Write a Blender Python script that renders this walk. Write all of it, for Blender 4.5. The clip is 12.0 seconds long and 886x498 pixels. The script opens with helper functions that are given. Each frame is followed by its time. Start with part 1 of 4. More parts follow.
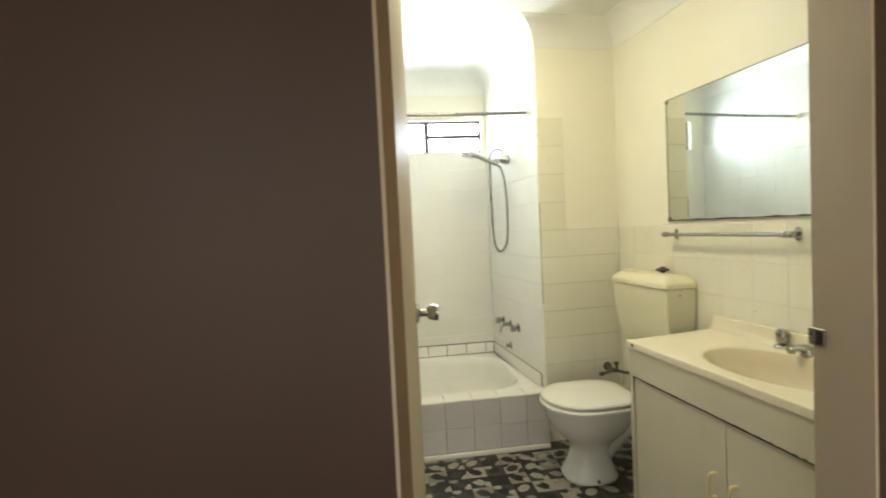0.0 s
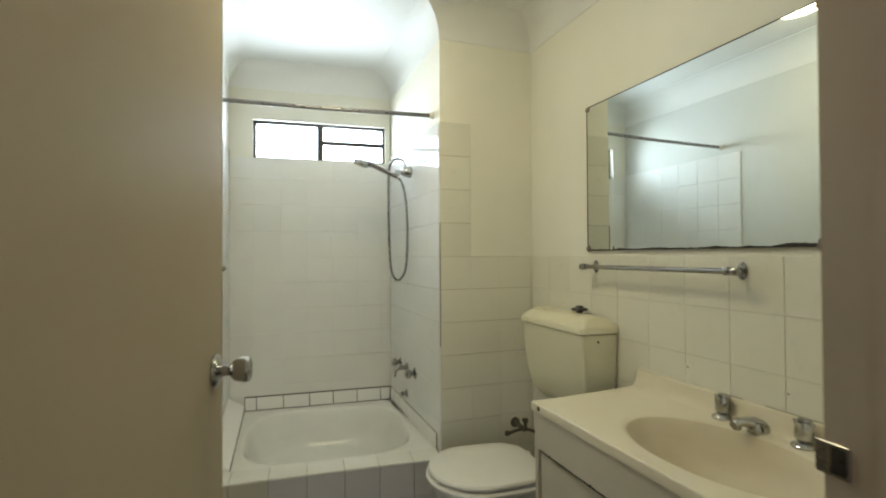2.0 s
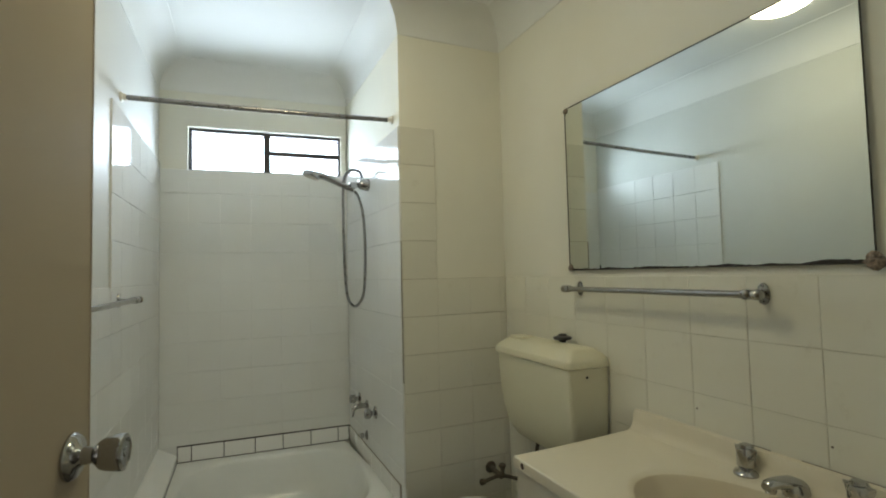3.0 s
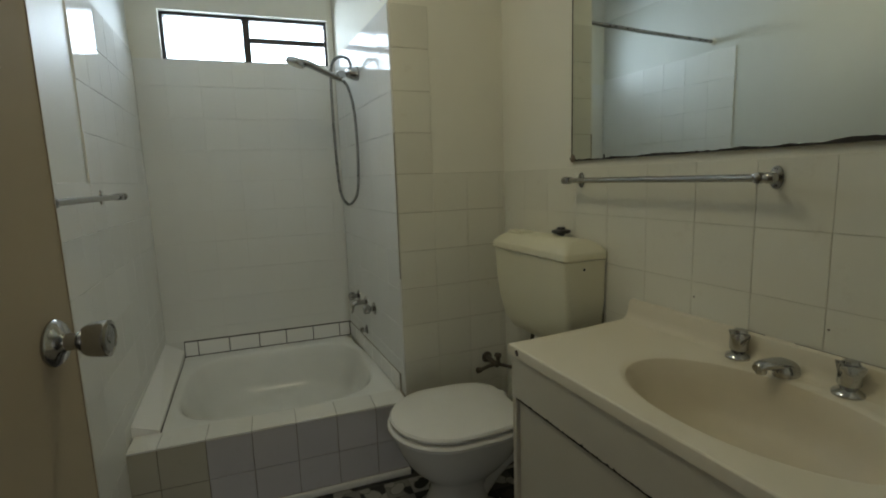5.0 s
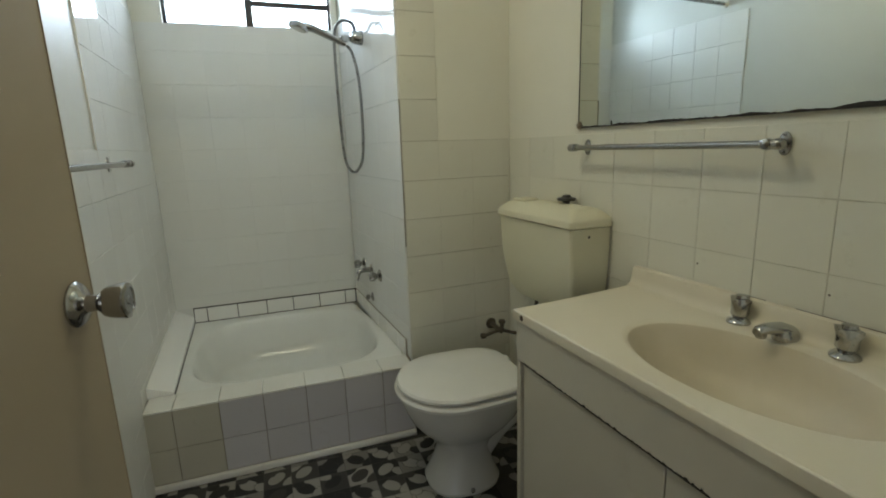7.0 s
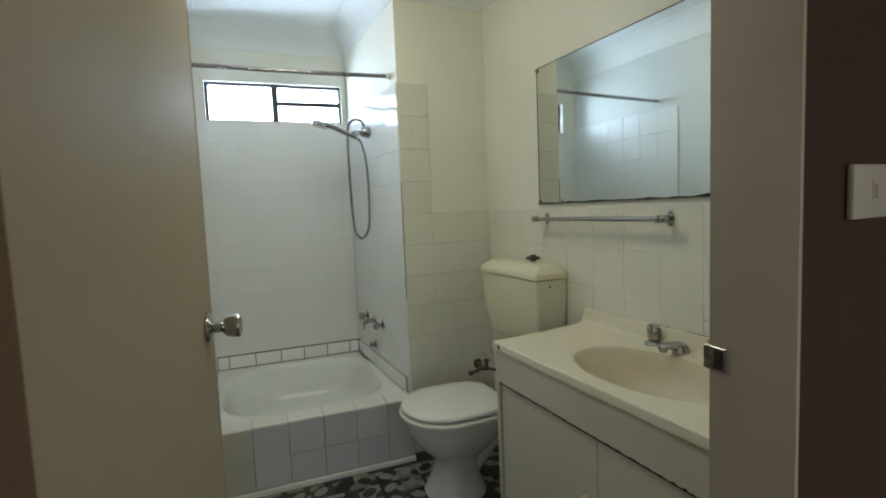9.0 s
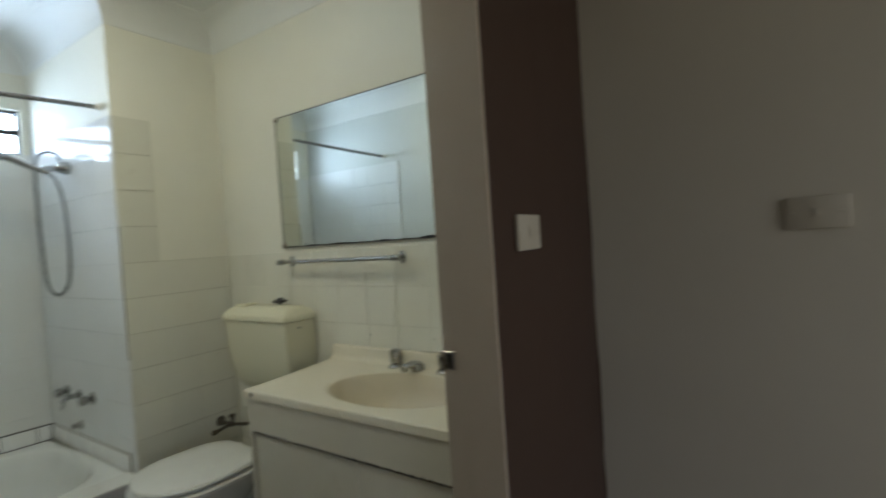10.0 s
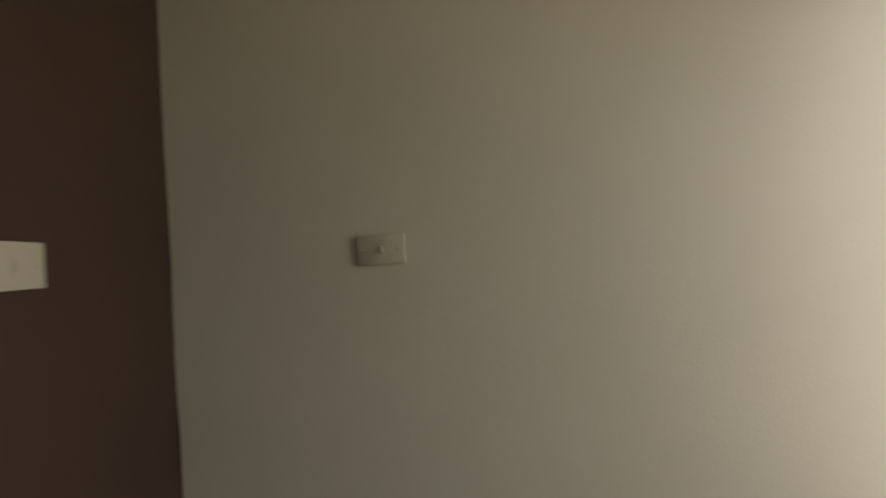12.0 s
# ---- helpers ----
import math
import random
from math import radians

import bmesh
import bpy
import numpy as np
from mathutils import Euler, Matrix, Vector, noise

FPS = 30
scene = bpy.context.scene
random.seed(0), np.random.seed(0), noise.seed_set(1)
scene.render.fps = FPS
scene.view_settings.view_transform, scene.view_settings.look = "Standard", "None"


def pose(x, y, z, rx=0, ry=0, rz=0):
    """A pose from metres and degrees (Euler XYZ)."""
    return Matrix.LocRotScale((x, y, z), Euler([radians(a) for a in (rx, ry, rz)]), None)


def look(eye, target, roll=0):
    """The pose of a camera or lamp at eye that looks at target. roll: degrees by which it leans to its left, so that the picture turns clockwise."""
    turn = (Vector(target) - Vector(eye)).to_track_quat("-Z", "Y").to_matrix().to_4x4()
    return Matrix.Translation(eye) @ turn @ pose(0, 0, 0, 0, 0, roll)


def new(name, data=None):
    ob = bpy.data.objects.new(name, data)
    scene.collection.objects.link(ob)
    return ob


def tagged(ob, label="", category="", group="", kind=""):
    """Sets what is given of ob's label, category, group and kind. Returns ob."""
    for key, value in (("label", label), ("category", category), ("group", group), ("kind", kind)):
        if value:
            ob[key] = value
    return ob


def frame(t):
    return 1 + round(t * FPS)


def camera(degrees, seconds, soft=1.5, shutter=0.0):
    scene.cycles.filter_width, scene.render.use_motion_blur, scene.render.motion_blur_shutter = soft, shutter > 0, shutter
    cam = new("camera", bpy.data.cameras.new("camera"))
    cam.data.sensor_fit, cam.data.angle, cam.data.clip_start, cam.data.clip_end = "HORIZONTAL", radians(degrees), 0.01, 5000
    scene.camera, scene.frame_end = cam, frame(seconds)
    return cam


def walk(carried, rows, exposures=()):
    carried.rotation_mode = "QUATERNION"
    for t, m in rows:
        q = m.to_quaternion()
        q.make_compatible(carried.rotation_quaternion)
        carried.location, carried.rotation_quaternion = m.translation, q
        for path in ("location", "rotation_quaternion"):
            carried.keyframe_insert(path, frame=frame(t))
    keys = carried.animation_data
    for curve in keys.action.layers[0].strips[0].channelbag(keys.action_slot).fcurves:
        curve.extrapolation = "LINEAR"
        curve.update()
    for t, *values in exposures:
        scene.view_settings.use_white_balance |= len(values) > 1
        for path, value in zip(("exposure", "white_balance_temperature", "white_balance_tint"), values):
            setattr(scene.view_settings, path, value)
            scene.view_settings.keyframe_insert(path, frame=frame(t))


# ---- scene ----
cam = camera(85.1, 12.0, soft=1.9, shutter=0.5)
PATH = [
    (0, (0.001, -1.056, 1.248), (0.271, 0.924, 1.167), -2.7),
    (0.5, (0.05, -0.991, 1.222), (0.51, 0.954, 1.158), -2.2),
    (1, (0.178, -0.854, 1.224), (0.695, 1.078, 1.202), 0.0),
    (1.5, (0.258, -0.748, 1.243), (0.744, 1.192, 1.24), -0.3),
    (2, (0.319, -0.592, 1.22), (0.865, 1.332, 1.247), -0.3),
    (2.5, (0.367, -0.415, 1.236), (0.989, 1.483, 1.342), -0.5),
    (2.7, (0.392, -0.372, 1.24), (1.047, 1.515, 1.356), -0.7),
    (4.5, (0.443, -0.272, 1.204), (1.134, 1.595, 1.007), -1.7),
    (5, (0.445, -0.278, 1.195), (1.109, 1.586, 0.904), -1.9),
    (5.5, (0.446, -0.281, 1.191), (1.09, 1.583, 0.861), -2.0),
    (6, (0.441, -0.282, 1.189), (1.081, 1.577, 0.822), -1.8),
    (6.5, (0.434, -0.282, 1.187), (1.075, 1.568, 0.781), -1.7),
    (7, (0.431, -0.289, 1.19), (1.072, 1.559, 0.776), -1.9),
    (7.2, (0.429, -0.303, 1.198), (1.067, 1.549, 0.791), -2.0),
    (9, (0.254, -0.71, 1.232), (0.963, 1.153, 1.068), -2.4),
    (9.5, (0.177, -0.739, 1.231), (1.342, 0.884, 1.132), -2.8),
    (10, (0.143, -0.776, 1.23), (1.718, 0.456, 1.188), -3.8),
    (10.5, (0.148, -0.82, 1.235), (1.957, 0.032, 1.216), -3.5),
    (11, (0.143, -0.877, 1.24), (2.071, -0.345, 1.235), -2.5),
    (11.5, (0.164, -0.904, 1.237), (2.145, -0.627, 1.234), -2.0),
    (12, (0.341, -0.941, 1.21), (2.341, -0.909, 1.238), -3.4),
]
EXPOSURES = [
    (0.0, 1.50, 6900, 9),
    (1.0, 1.15, 6800, 9),
    (1.5, 1.02, 6700, 9),
    (2.0, 0.74, 6500, 9),
    (2.5, 0.47, 6300, 9),
    (4.5, -0.28, 6200, 9),
    (5.5, -0.36, 6200, 9),
    (6.5, 0.22, 6050, 9),
    (7.2, 0.33, 6000, 9),
    (9.0, 0.44, 5700, 10),
    (10.0, 0.33, 5600, 10),
    (10.5, 0.20, 5700, 10),
    (11.0, 0.50, 6000, 10),
    (11.5, 0.74, 6200, 10),
    (12.0, 0.88, 6300, 11),
]
walk(cam, [(t, look(e, g, r)) for t, e, g, r in PATH], EXPOSURES)

# ---------------------------------------------------------------- world and lights
world = bpy.data.worlds.new("sky")
scene.world = world
world.use_nodes = True
wn = world.node_tree
sky = wn.nodes.new("ShaderNodeTexSky")
sky.sky_type, sky.sun_disc, sky.sun_elevation, sky.sun_rotation = "NISHITA", False, radians(50), radians(200)
wn.links.new(sky.outputs["Color"], wn.nodes["Background"].inputs["Color"])
wn.nodes["Background"].inputs["Strength"].default_value = 0.12


def area_lamp(name, eye, target, w, h, power, color, spread=180):
    data = bpy.data.lights.new(name, "AREA")
    data.shape, data.size, data.size_y, data.energy, data.color = "RECTANGLE", w, h, power, color
    data.spread = radians(spread)
    ob = new(name, data)
    ob.matrix_world = look(eye, target)
    return ob


# daylight in the bathroom window's opening, and light from an unseen room off the hall
area_lamp("window_daylight", (0.41, 2.62, 1.932), (0.41, 1.62, 2.03), 0.80, 0.24, 8.0, (0.75, 0.885, 1.0), 112)
area_lamp("lit_room_daylight", (1.02, -2.42, 1.15), (1.02, -1.0, 1.15), 0.80, 1.8, 6.4, (1.0, 0.89, 0.68))
# added fill for the brown wall left of the door, no source known
area_lamp("brown_wall_fill", (-0.80, -2.42, 1.15), (-0.80, -1.0, 1.15), 0.80, 1.8, 1.6, (1.0, 0.86, 0.66))


# ---------------------------------------------------------------- materials
class Nodes:
    """A small hand to wire node materials."""

    def __init__(self, name):
        self.m = bpy.data.materials.new(name)
        self.m.use_nodes = True
        self.t = self.m.node_tree
        self.b = self.t.nodes["Principled BSDF"]

    def add(self, kind, **inputs):
        n = self.t.nodes.new(kind)
        for k, v in inputs.items():
            k = k.replace("_", " ")
            n.inputs[k].default_value = v
        return n

    def link(self, a, b):
        self.t.links.new(a, b)

    def coord(self, scale=(1, 1, 1), rot=(0, 0, 0), kind="Object"):
        c = self.add("ShaderNodeTexCoord")
        m = self.add("ShaderNodeMapping", Scale=scale, Rotation=rot)
        self.link(c.outputs[kind], m.inputs["Vector"])
        return m.outputs["Vector"]

    def world(self, scale=(1, 1, 1)):
        g = self.add("ShaderNodeNewGeometry")
        m = self.add("ShaderNodeMapping", Scale=scale)
        self.link(g.outputs["Position"], m.inputs["Vector"])
        return m.outputs["Vector"]

    def noise(self, vec, scale, detail=3.0, rough=0.55, dist=0.0):
        n = self.add("ShaderNodeTexNoise", Scale=scale, Detail=detail, Roughness=rough, Distortion=dist)
        self.link(vec, n.inputs["Vector"])
        return n.outputs["Fac"]

    def ramp(self, fac, stops):
        r = self.add("ShaderNodeValToRGB")
        els = r.color_ramp.elements
        while len(els) < len(stops):
            els.new(0.5)
        for e, (p, c) in zip(els, stops):
            e.position, e.color = p, (*c, 1) if len(c) == 3 else c
        self.link(fac, r.inputs["Fac"])
        return r.outputs["Color"]

    def mix(self, fac, a, b, blend="MIX"):
        n = self.t.nodes.new("ShaderNodeMix")
        n.data_type, n.blend_type = "RGBA", blend
        for v, i in ((fac, 0), (a, 6), (b, 7)):
            if hasattr(v, "is_output"):
                self.link(v, n.inputs[i])
            elif isinstance(v, (int, float)):
                n.inputs[i].default_value = v
            else:
                n.inputs[i].default_value = (*v, 1)
        return n.outputs[2]

    def math(self, op, a, b=0.0, c=0.0):
        n = self.t.nodes.new("ShaderNodeMath")
        n.operation = op
        for i, v in enumerate((a, b, c)):
            if hasattr(v, "is_output"):
                self.link(v, n.inputs[i])
            else:
                n.inputs[i].default_value = v
        return n.outputs[0]

    def bump(self, height, strength, distance=0.002):
        n = self.add("ShaderNodeBump", Strength=strength, Distance=distance)
        self.link(height, n.inputs["Height"])
        self.link(n.outputs["Normal"], self.b.inputs["Normal"])

    def color(self, c):
        if hasattr(c, "is_output"):
            self.link(c, self.b.inputs["Base Color"])
        else:
            self.b.inputs["Base Color"].default_value = (*c, 1)

    def rough(self, r):
        if hasattr(r, "is_output"):
            self.link(r, self.b.inputs["Roughness"])
        else:
            self.b.inputs["Roughness"].default_value = r


def scaled(c, f):
    return tuple(min(1.0, x * f) for x in c)


def paint(name, c, rough=0.5, mottle=0.06, grain=120.0, bump=0.15, stain=None, gloss=0.5):
    """Rolled paint: cloudy tone, fine roller stipple, a few marks."""
    n = Nodes(name)
    v = n.world()
    big = n.noise(v, 1.7, 4)
    col = n.ramp(big, [(0.3, scaled(c, 1 - mottle)), (0.7, scaled(c, 1 + mottle))])
    if stain:
        spots = n.ramp(n.noise(v, 5.5, 6, 0.65), [(0.62, (0, 0, 0)), (0.78, (1, 1, 1))])
        col = n.mix(n.math("MULTIPLY", spots, 0.35), col, stain)
    n.color(col)
    n.rough(n.math("ADD", n.math("MULTIPLY", n.noise(v, 9, 3), 0.06), rough - 0.03))
    n.b.inputs["Specular IOR Level"].default_value = gloss
    n.bump(n.noise(v, grain, 3), bump, 0.0015)
    return n.m


def glazed(name, c, rough=0.13, spread=0.05, dirt=None, wave=0.12, haze=0.14):
    """Glazed or gloss-painted wall tile: each piece a little different, wavy surface."""
    n = Nodes(name)
    info = n.add("ShaderNodeObjectInfo")
    v = n.world()
    col = n.ramp(info.outputs["Random"], [(0.0, scaled(c, 1 - spread)), (1.0, scaled(c, 1 + spread))])
    col = n.mix(n.math("MULTIPLY", n.noise(v, 3.1, 4), 0.10), col, scaled(c, 0.8))
    if dirt:
        d = n.ramp(n.noise(v, 14, 6, 0.7), [(0.60, (0, 0, 0)), (0.75, (1, 1, 1))])
        col = n.mix(n.math("MULTIPLY", d, 0.35), col, dirt)
    n.color(col)
    n.rough(n.math("ADD", n.math("MULTIPLY", n.noise(v, 22, 3), haze), rough - 0.05))
    h = n.math("ADD", n.noise(v, 9, 2), n.math("MULTIPLY", n.noise(v, 160, 2), 0.08))
    n.bump(h, wave, 0.006)
    return n.m


def plain(name, c, rough=0.4, metal=0.0, var=0.08, scale=30.0, bump=0.05):
    n = Nodes(name)
    v = n.coord()
    n.color(n.ramp(n.noise(v, scale, 4), [(0.3, scaled(c, 1 - var)), (0.7, scaled(c, 1 + var))]))
    n.rough(n.math("ADD", n.math("MULTIPLY", n.noise(v, scale * 2, 3), 0.2), max(0.0, rough - 0.1)))
    n.b.inputs["Metallic"].default_value = metal
    if bump:
        n.bump(n.noise(v, scale * 6, 2), bump, 0.001)
    return n.m


def chrome(name, c=(0.46, 0.46, 0.46), rough=0.12):
    """Old chrome: hazy, with pitted spots of grey."""
    n = Nodes(name)
    v = n.coord()
    pits = n.ramp(n.noise(v, 220, 4, 0.7), [(0.58, (0, 0, 0)), (0.72, (1, 1, 1))])
    n.color(n.mix(n.math("MULTIPLY", pits, 0.45), c, (0.13, 0.125, 0.12)))
    n.rough(n.math("ADD", n.math("MULTIPLY", n.noise(v, 60, 3), 0.22), rough - 0.08))
    n.b.inputs["Metallic"].default_value = 1.0
    return n.m


def glow(name, c, strength):
    n = Nodes(name)
    n.color(scaled(c, 0.8))
    n.b.inputs["Emission Color"].default_value = (*c, 1)
    n.b.inputs["Emission Strength"].default_value = strength
    n.rough(0.3)
    return n.m


WHITE_PAINT = paint("white_wall_paint", (0.76, 0.742, 0.645), 0.7, 0.03, 140, 0.12, gloss=0.05)
# white paint greyed to stand for cooler, weaker light on this wall
LEFT_PAINT = paint("dimmed_white_wall_paint", (0.64, 0.64, 0.60), 0.5, 0.03, 140, 0.12, gloss=0.15)
# yellowish chase paint, lifted to stand for lamp light high on the wall
CHASE_PAINT = paint("light_lifted_yellowish_paint", (0.79, 0.77, 0.665), 0.6, 0.035, 140, 0.12, gloss=0.08)
CEILING_PAINT = paint("ceiling_paint", (0.76, 0.76, 0.72), 0.6, 0.03, 90, 0.12)
SHOWER_TILE = glazed("gloss_painted_white_tile", (0.77, 0.77, 0.74), 0.08, 0.012, wave=0.05, haze=0.04)
BACK_TILE = glazed("satin_painted_white_tile", (0.76, 0.76, 0.715), 0.36, 0.012, wave=0.12, haze=0.10)
SHOWER_TILE.node_tree.nodes["Principled BSDF"].inputs["Specular IOR Level"].default_value = 0.09
WALL_TILE = glazed("cream_wall_tile", (0.74, 0.722, 0.617), 0.20, 0.025, (0.50, 0.45, 0.33), 0.10)
# hob front: two left columns beige-cream, the others lilac-grey
APRON_TILE = glazed("pale_lilac_hob_tile", (0.53, 0.515, 0.525), 0.16, 0.05, (0.34, 0.30, 0.24), 0.10)
APRON_CREAM = glazed("beige_cream_hob_tile", (0.50, 0.475, 0.385), 0.20, 0.06, (0.34, 0.30, 0.22), 0.10)
HOB_TILE = glazed("white_bath_edge_tile", (0.78, 0.77, 0.71), 0.16, 0.03, (0.55, 0.50, 0.40), 0.10)
SKIRT_TILE = glazed("white_cut_tile", (0.88, 0.87, 0.83), 0.14, 0.02)
GROUT_PAINTED = paint("painted_over_grout", (0.72, 0.72, 0.68), 0.6, 0.05, 300, 0.3)
GROUT_TAN = paint("stained_tan_grout", (0.36, 0.31, 0.22), 0.8, 0.2, 300, 0.4, (0.20, 0.15, 0.10))
GROUT_CREAM = paint("cream_grout", (0.66, 0.62, 0.495), 0.8, 0.12, 300, 0.4, (0.46, 0.39, 0.28))
GROUT_DARK = paint("mouldy_black_grout", (0.032, 0.028, 0.022), 0.8, 0.35, 300, 0.4, (0.16, 0.14, 0.11))
GROUT_GREY = paint("grey_grout", (0.25, 0.22, 0.17), 0.8, 0.3, 300, 0.4)
BROWN_PAINT = paint("chocolate_brown_wall_paint", (0.046, 0.0233, 0.0153), 0.5, 0.12, 70, 0.30, gloss=0.5)
HALL_PAINT = paint("cream_hall_wall_paint", (0.545, 0.505, 0.415), 0.5, 0.04, 90, 0.3)
FRAME_PAINT = paint("beige_frame_enamel", (0.43, 0.36, 0.28), 0.62, 0.05, 60, 0.12, gloss=0.2)
DOOR_PAINT = paint("cream_door_enamel", (0.405, 0.347, 0.255), 0.60, 0.03, 45, 0.08, gloss=0.04)
DOOR_EDGE = paint("brown_stained_door_edge", (0.20, 0.135, 0.08), 0.5, 0.2, 90, 0.3)
ENAMEL = plain("white_bath_enamel", (0.80, 0.80, 0.75), 0.13, 0, 0.025, 6, 0.0)
ENAMEL.node_tree.nodes["Principled BSDF"].inputs["Specular IOR Level"].default_value = 0.25
# white china with the shade below the seat put into its colour
CERAMIC = plain("shade_darkened_white_china", (0.61, 0.60, 0.55), 0.12, 0, 0.02, 6, 0.0)
SEAT_PLASTIC = plain("white_seat_plastic", (0.76, 0.75, 0.70), 0.11, 0, 0.02, 10, 0.02)
CISTERN_PLASTIC = plain("yellowed_cream_plastic", (0.72, 0.685, 0.505), 0.45, 0, 0.02, 3, 0.0)
BOWL = plain("tan_stained_basin_bowl", (0.63, 0.555, 0.405), 0.48, 0, 0.05, 7, 0.0)
VANITY_TOP = paint("cream_moulded_marble", (0.72, 0.66, 0.515), 0.40, 0.03, 60, 0.015, gloss=0.3)
# worn cabinet paint, lowered a little to stand for shading on its front
VANITY_PAINT = paint("worn_cream_cabinet_paint", (0.57, 0.53, 0.425), 0.45, 0.05, 60, 0.25, (0.44, 0.38, 0.28))
# chrome colours lowered to stand for the dark hall mirrored in them
CHROME = chrome("old_chrome_darkened")
RAIL_CHROME = chrome("reflection_darkened_rail_chrome", (0.36, 0.355, 0.345), 0.16)
HOSE_METAL = chrome("hose_metal", (0.27, 0.27, 0.265), 0.26)
CHROME_DULL = chrome("dull_chrome", (0.27, 0.26, 0.25), 0.26)
BLACK_PLASTIC = plain("black_plastic", (0.018, 0.017, 0.016), 0.3, 0, 0.1, 40)
BLACKENED = plain("blackened_silver_and_gap", (0.022, 0.019, 0.016), 0.8, 0, 0.4, 90, 0.3)
RUST = plain("rust_and_dark_filler", (0.085, 0.060, 0.042), 0.9, 0, 0.5, 90, 0.5)
CLIP_RUST = plain("rust_flecked_grey_clip", (0.20, 0.155, 0.115), 0.7, 0, 0.75, 130, 0.5)
VALVE_METAL = plain("dirty_brass", (0.13, 0.112, 0.085), 0.5, 0.5, 0.3, 60)
WINDOW_METAL = plain("bronze_window_aluminium", (0.030, 0.026, 0.024), 0.4, 0.3, 0.15, 60)
PLATE_PLASTIC = plain("aged_beige_switch_plastic", (0.46, 0.42, 0.335), 0.4, 0, 0.03, 30)
SWITCH_PLASTIC = plain("white_switch_plastic", (0.78, 0.75, 0.66), 0.35, 0, 0.02, 30)
CREAM_KNOB = plain("cream_plastic_handle", (0.70, 0.60, 0.36), 0.35, 0, 0.03, 30)
OYSTER = glow("lit_oyster_glass", (1.0, 0.885, 0.575), 22.5)
# unseen hall floor, its tone lowered to cut light bounced in the hall
CARPET = paint("darkened_hall_carpet", (0.15, 0.12, 0.09), 0.95, 0.2, 400, 0.8)

n = Nodes("silvered_mirror")
n.color((0.66, 0.70, 0.675))
n.b.inputs["Metallic"].default_value = 1.0
n.rough(0.02)
MIRROR = n.m

n = Nodes("window_glass")
n.color((1, 1, 1))
n.b.inputs["Transmission Weight"].default_value = 1.0
n.rough(0.05)
n.b.inputs["IOR"].default_value = 1.45
GLASS = n.m


def petal_floor():
    """Printed floor squares: pale, grey and black grounds with contrasting oval petals."""
    n = Nodes("petal_print_vinyl")
    cell = 0.098
    v = n.world((1 / cell, 1 / cell, 1 / cell))
    wob = n.math("MULTIPLY", n.math("SUBTRACT", n.noise(v, 3.0, 2), 0.5), 0.22)
    sep = n.add("ShaderNodeSeparateXYZ")
    n.link(v, sep.inputs["Vector"])
    x, y = sep.outputs["X"], sep.outputs["Y"]
    fx, fy = n.math("FRACT", x), n.math("FRACT", y)

    def pick(salt):
        """One random number for each square."""
        comb = n.add("ShaderNodeCombineXYZ", Z=salt)
        n.link(n.math("FLOOR", x), comb.inputs["X"]), n.link(n.math("FLOOR", y), comb.inputs["Y"])
        rnd = n.add("ShaderNodeTexWhiteNoise")
        rnd.noise_dimensions = "3D"
        n.link(comb.outputs["Vector"], rnd.inputs["Vector"])
        return rnd.outputs["Value"]

    def stepped(fac, stops):
        out = n.ramp(fac, stops)
        out.node.color_ramp.interpolation = "CONSTANT"
        return out

    black, grey, pale, white = (0.008, 0.008, 0.009), (0.036, 0.034, 0.031), (0.20, 0.19, 0.17), (0.30, 0.287, 0.25)
    ground = pick(0.3)
    col = stepped(ground, [(0.0, black), (0.50, grey), (0.68, pale), (0.80, white)])
    light = n.math("GREATER_THAN", ground, 0.68)
    for cx, cy, a, b, salt in ((0.46, 0.52, 0.37, 0.25, 1.7), (0.96, 0.20, 0.34, 0.22, 4.1), (0.14, 0.98, 0.34, 0.22, 7.9)):
        r = pick(salt)
        side = n.math("SUBTRACT", n.math("MULTIPLY", n.math("GREATER_THAN", r, 0.5), 2.0), 1.0)
        dx, dy = n.math("SUBTRACT", fx, cx), n.math("MULTIPLY", n.math("SUBTRACT", fy, cy), side)
        u = n.math("MULTIPLY", n.math("ADD", dx, dy), 0.7071 / a)
        w = n.math("MULTIPLY", n.math("SUBTRACT", dx, dy), 0.7071 / b)
        d = n.math("ADD", n.math("SQRT", n.math("ADD", n.math("MULTIPLY", u, u), n.math("MULTIPLY", w, w))), wob)
        again = n.math("FRACT", n.math("MULTIPLY", r, 17.3))
        on_dark = stepped(again, [(0.0, white), (0.40, black), (0.70, grey), (0.90, pale)])
        on_light = stepped(again, [(0.0, black), (0.52, white), (0.80, grey)])
        tone = n.mix(light, on_dark, on_light)
        col = n.mix(n.math("LESS_THAN", d, 1.07), col, (0.03, 0.028, 0.026))
        col = n.mix(n.math("LESS_THAN", d, 1.0), col, tone)
    joint = n.math("MINIMUM", n.math("MINIMUM", fx, n.math("SUBTRACT", 1.0, fx)), n.math("MINIMUM", fy, n.math("SUBTRACT", 1.0, fy)))
    col = n.mix(n.math("MULTIPLY", n.math("LESS_THAN", joint, 0.012), 0.7), col, (0.07, 0.066, 0.058))
    w = n.world()
    col = n.mix(n.math("MULTIPLY", n.noise(w, 6, 5), 0.16), col, (0.08, 0.072, 0.06))
    n.color(col)
    n.rough(n.math("ADD", n.math("MULTIPLY", n.noise(w, 25, 4), 0.25), 0.30))
    n.b.inputs["Specular IOR Level"].default_value = 0.35
    n.bump(n.math("LESS_THAN", joint, 0.012), -0.4, 0.001)
    return n.m


FLOOR_PRINT = petal_floor()

# ---------------------------------------------------------------- building helpers
ORIGIN = {}


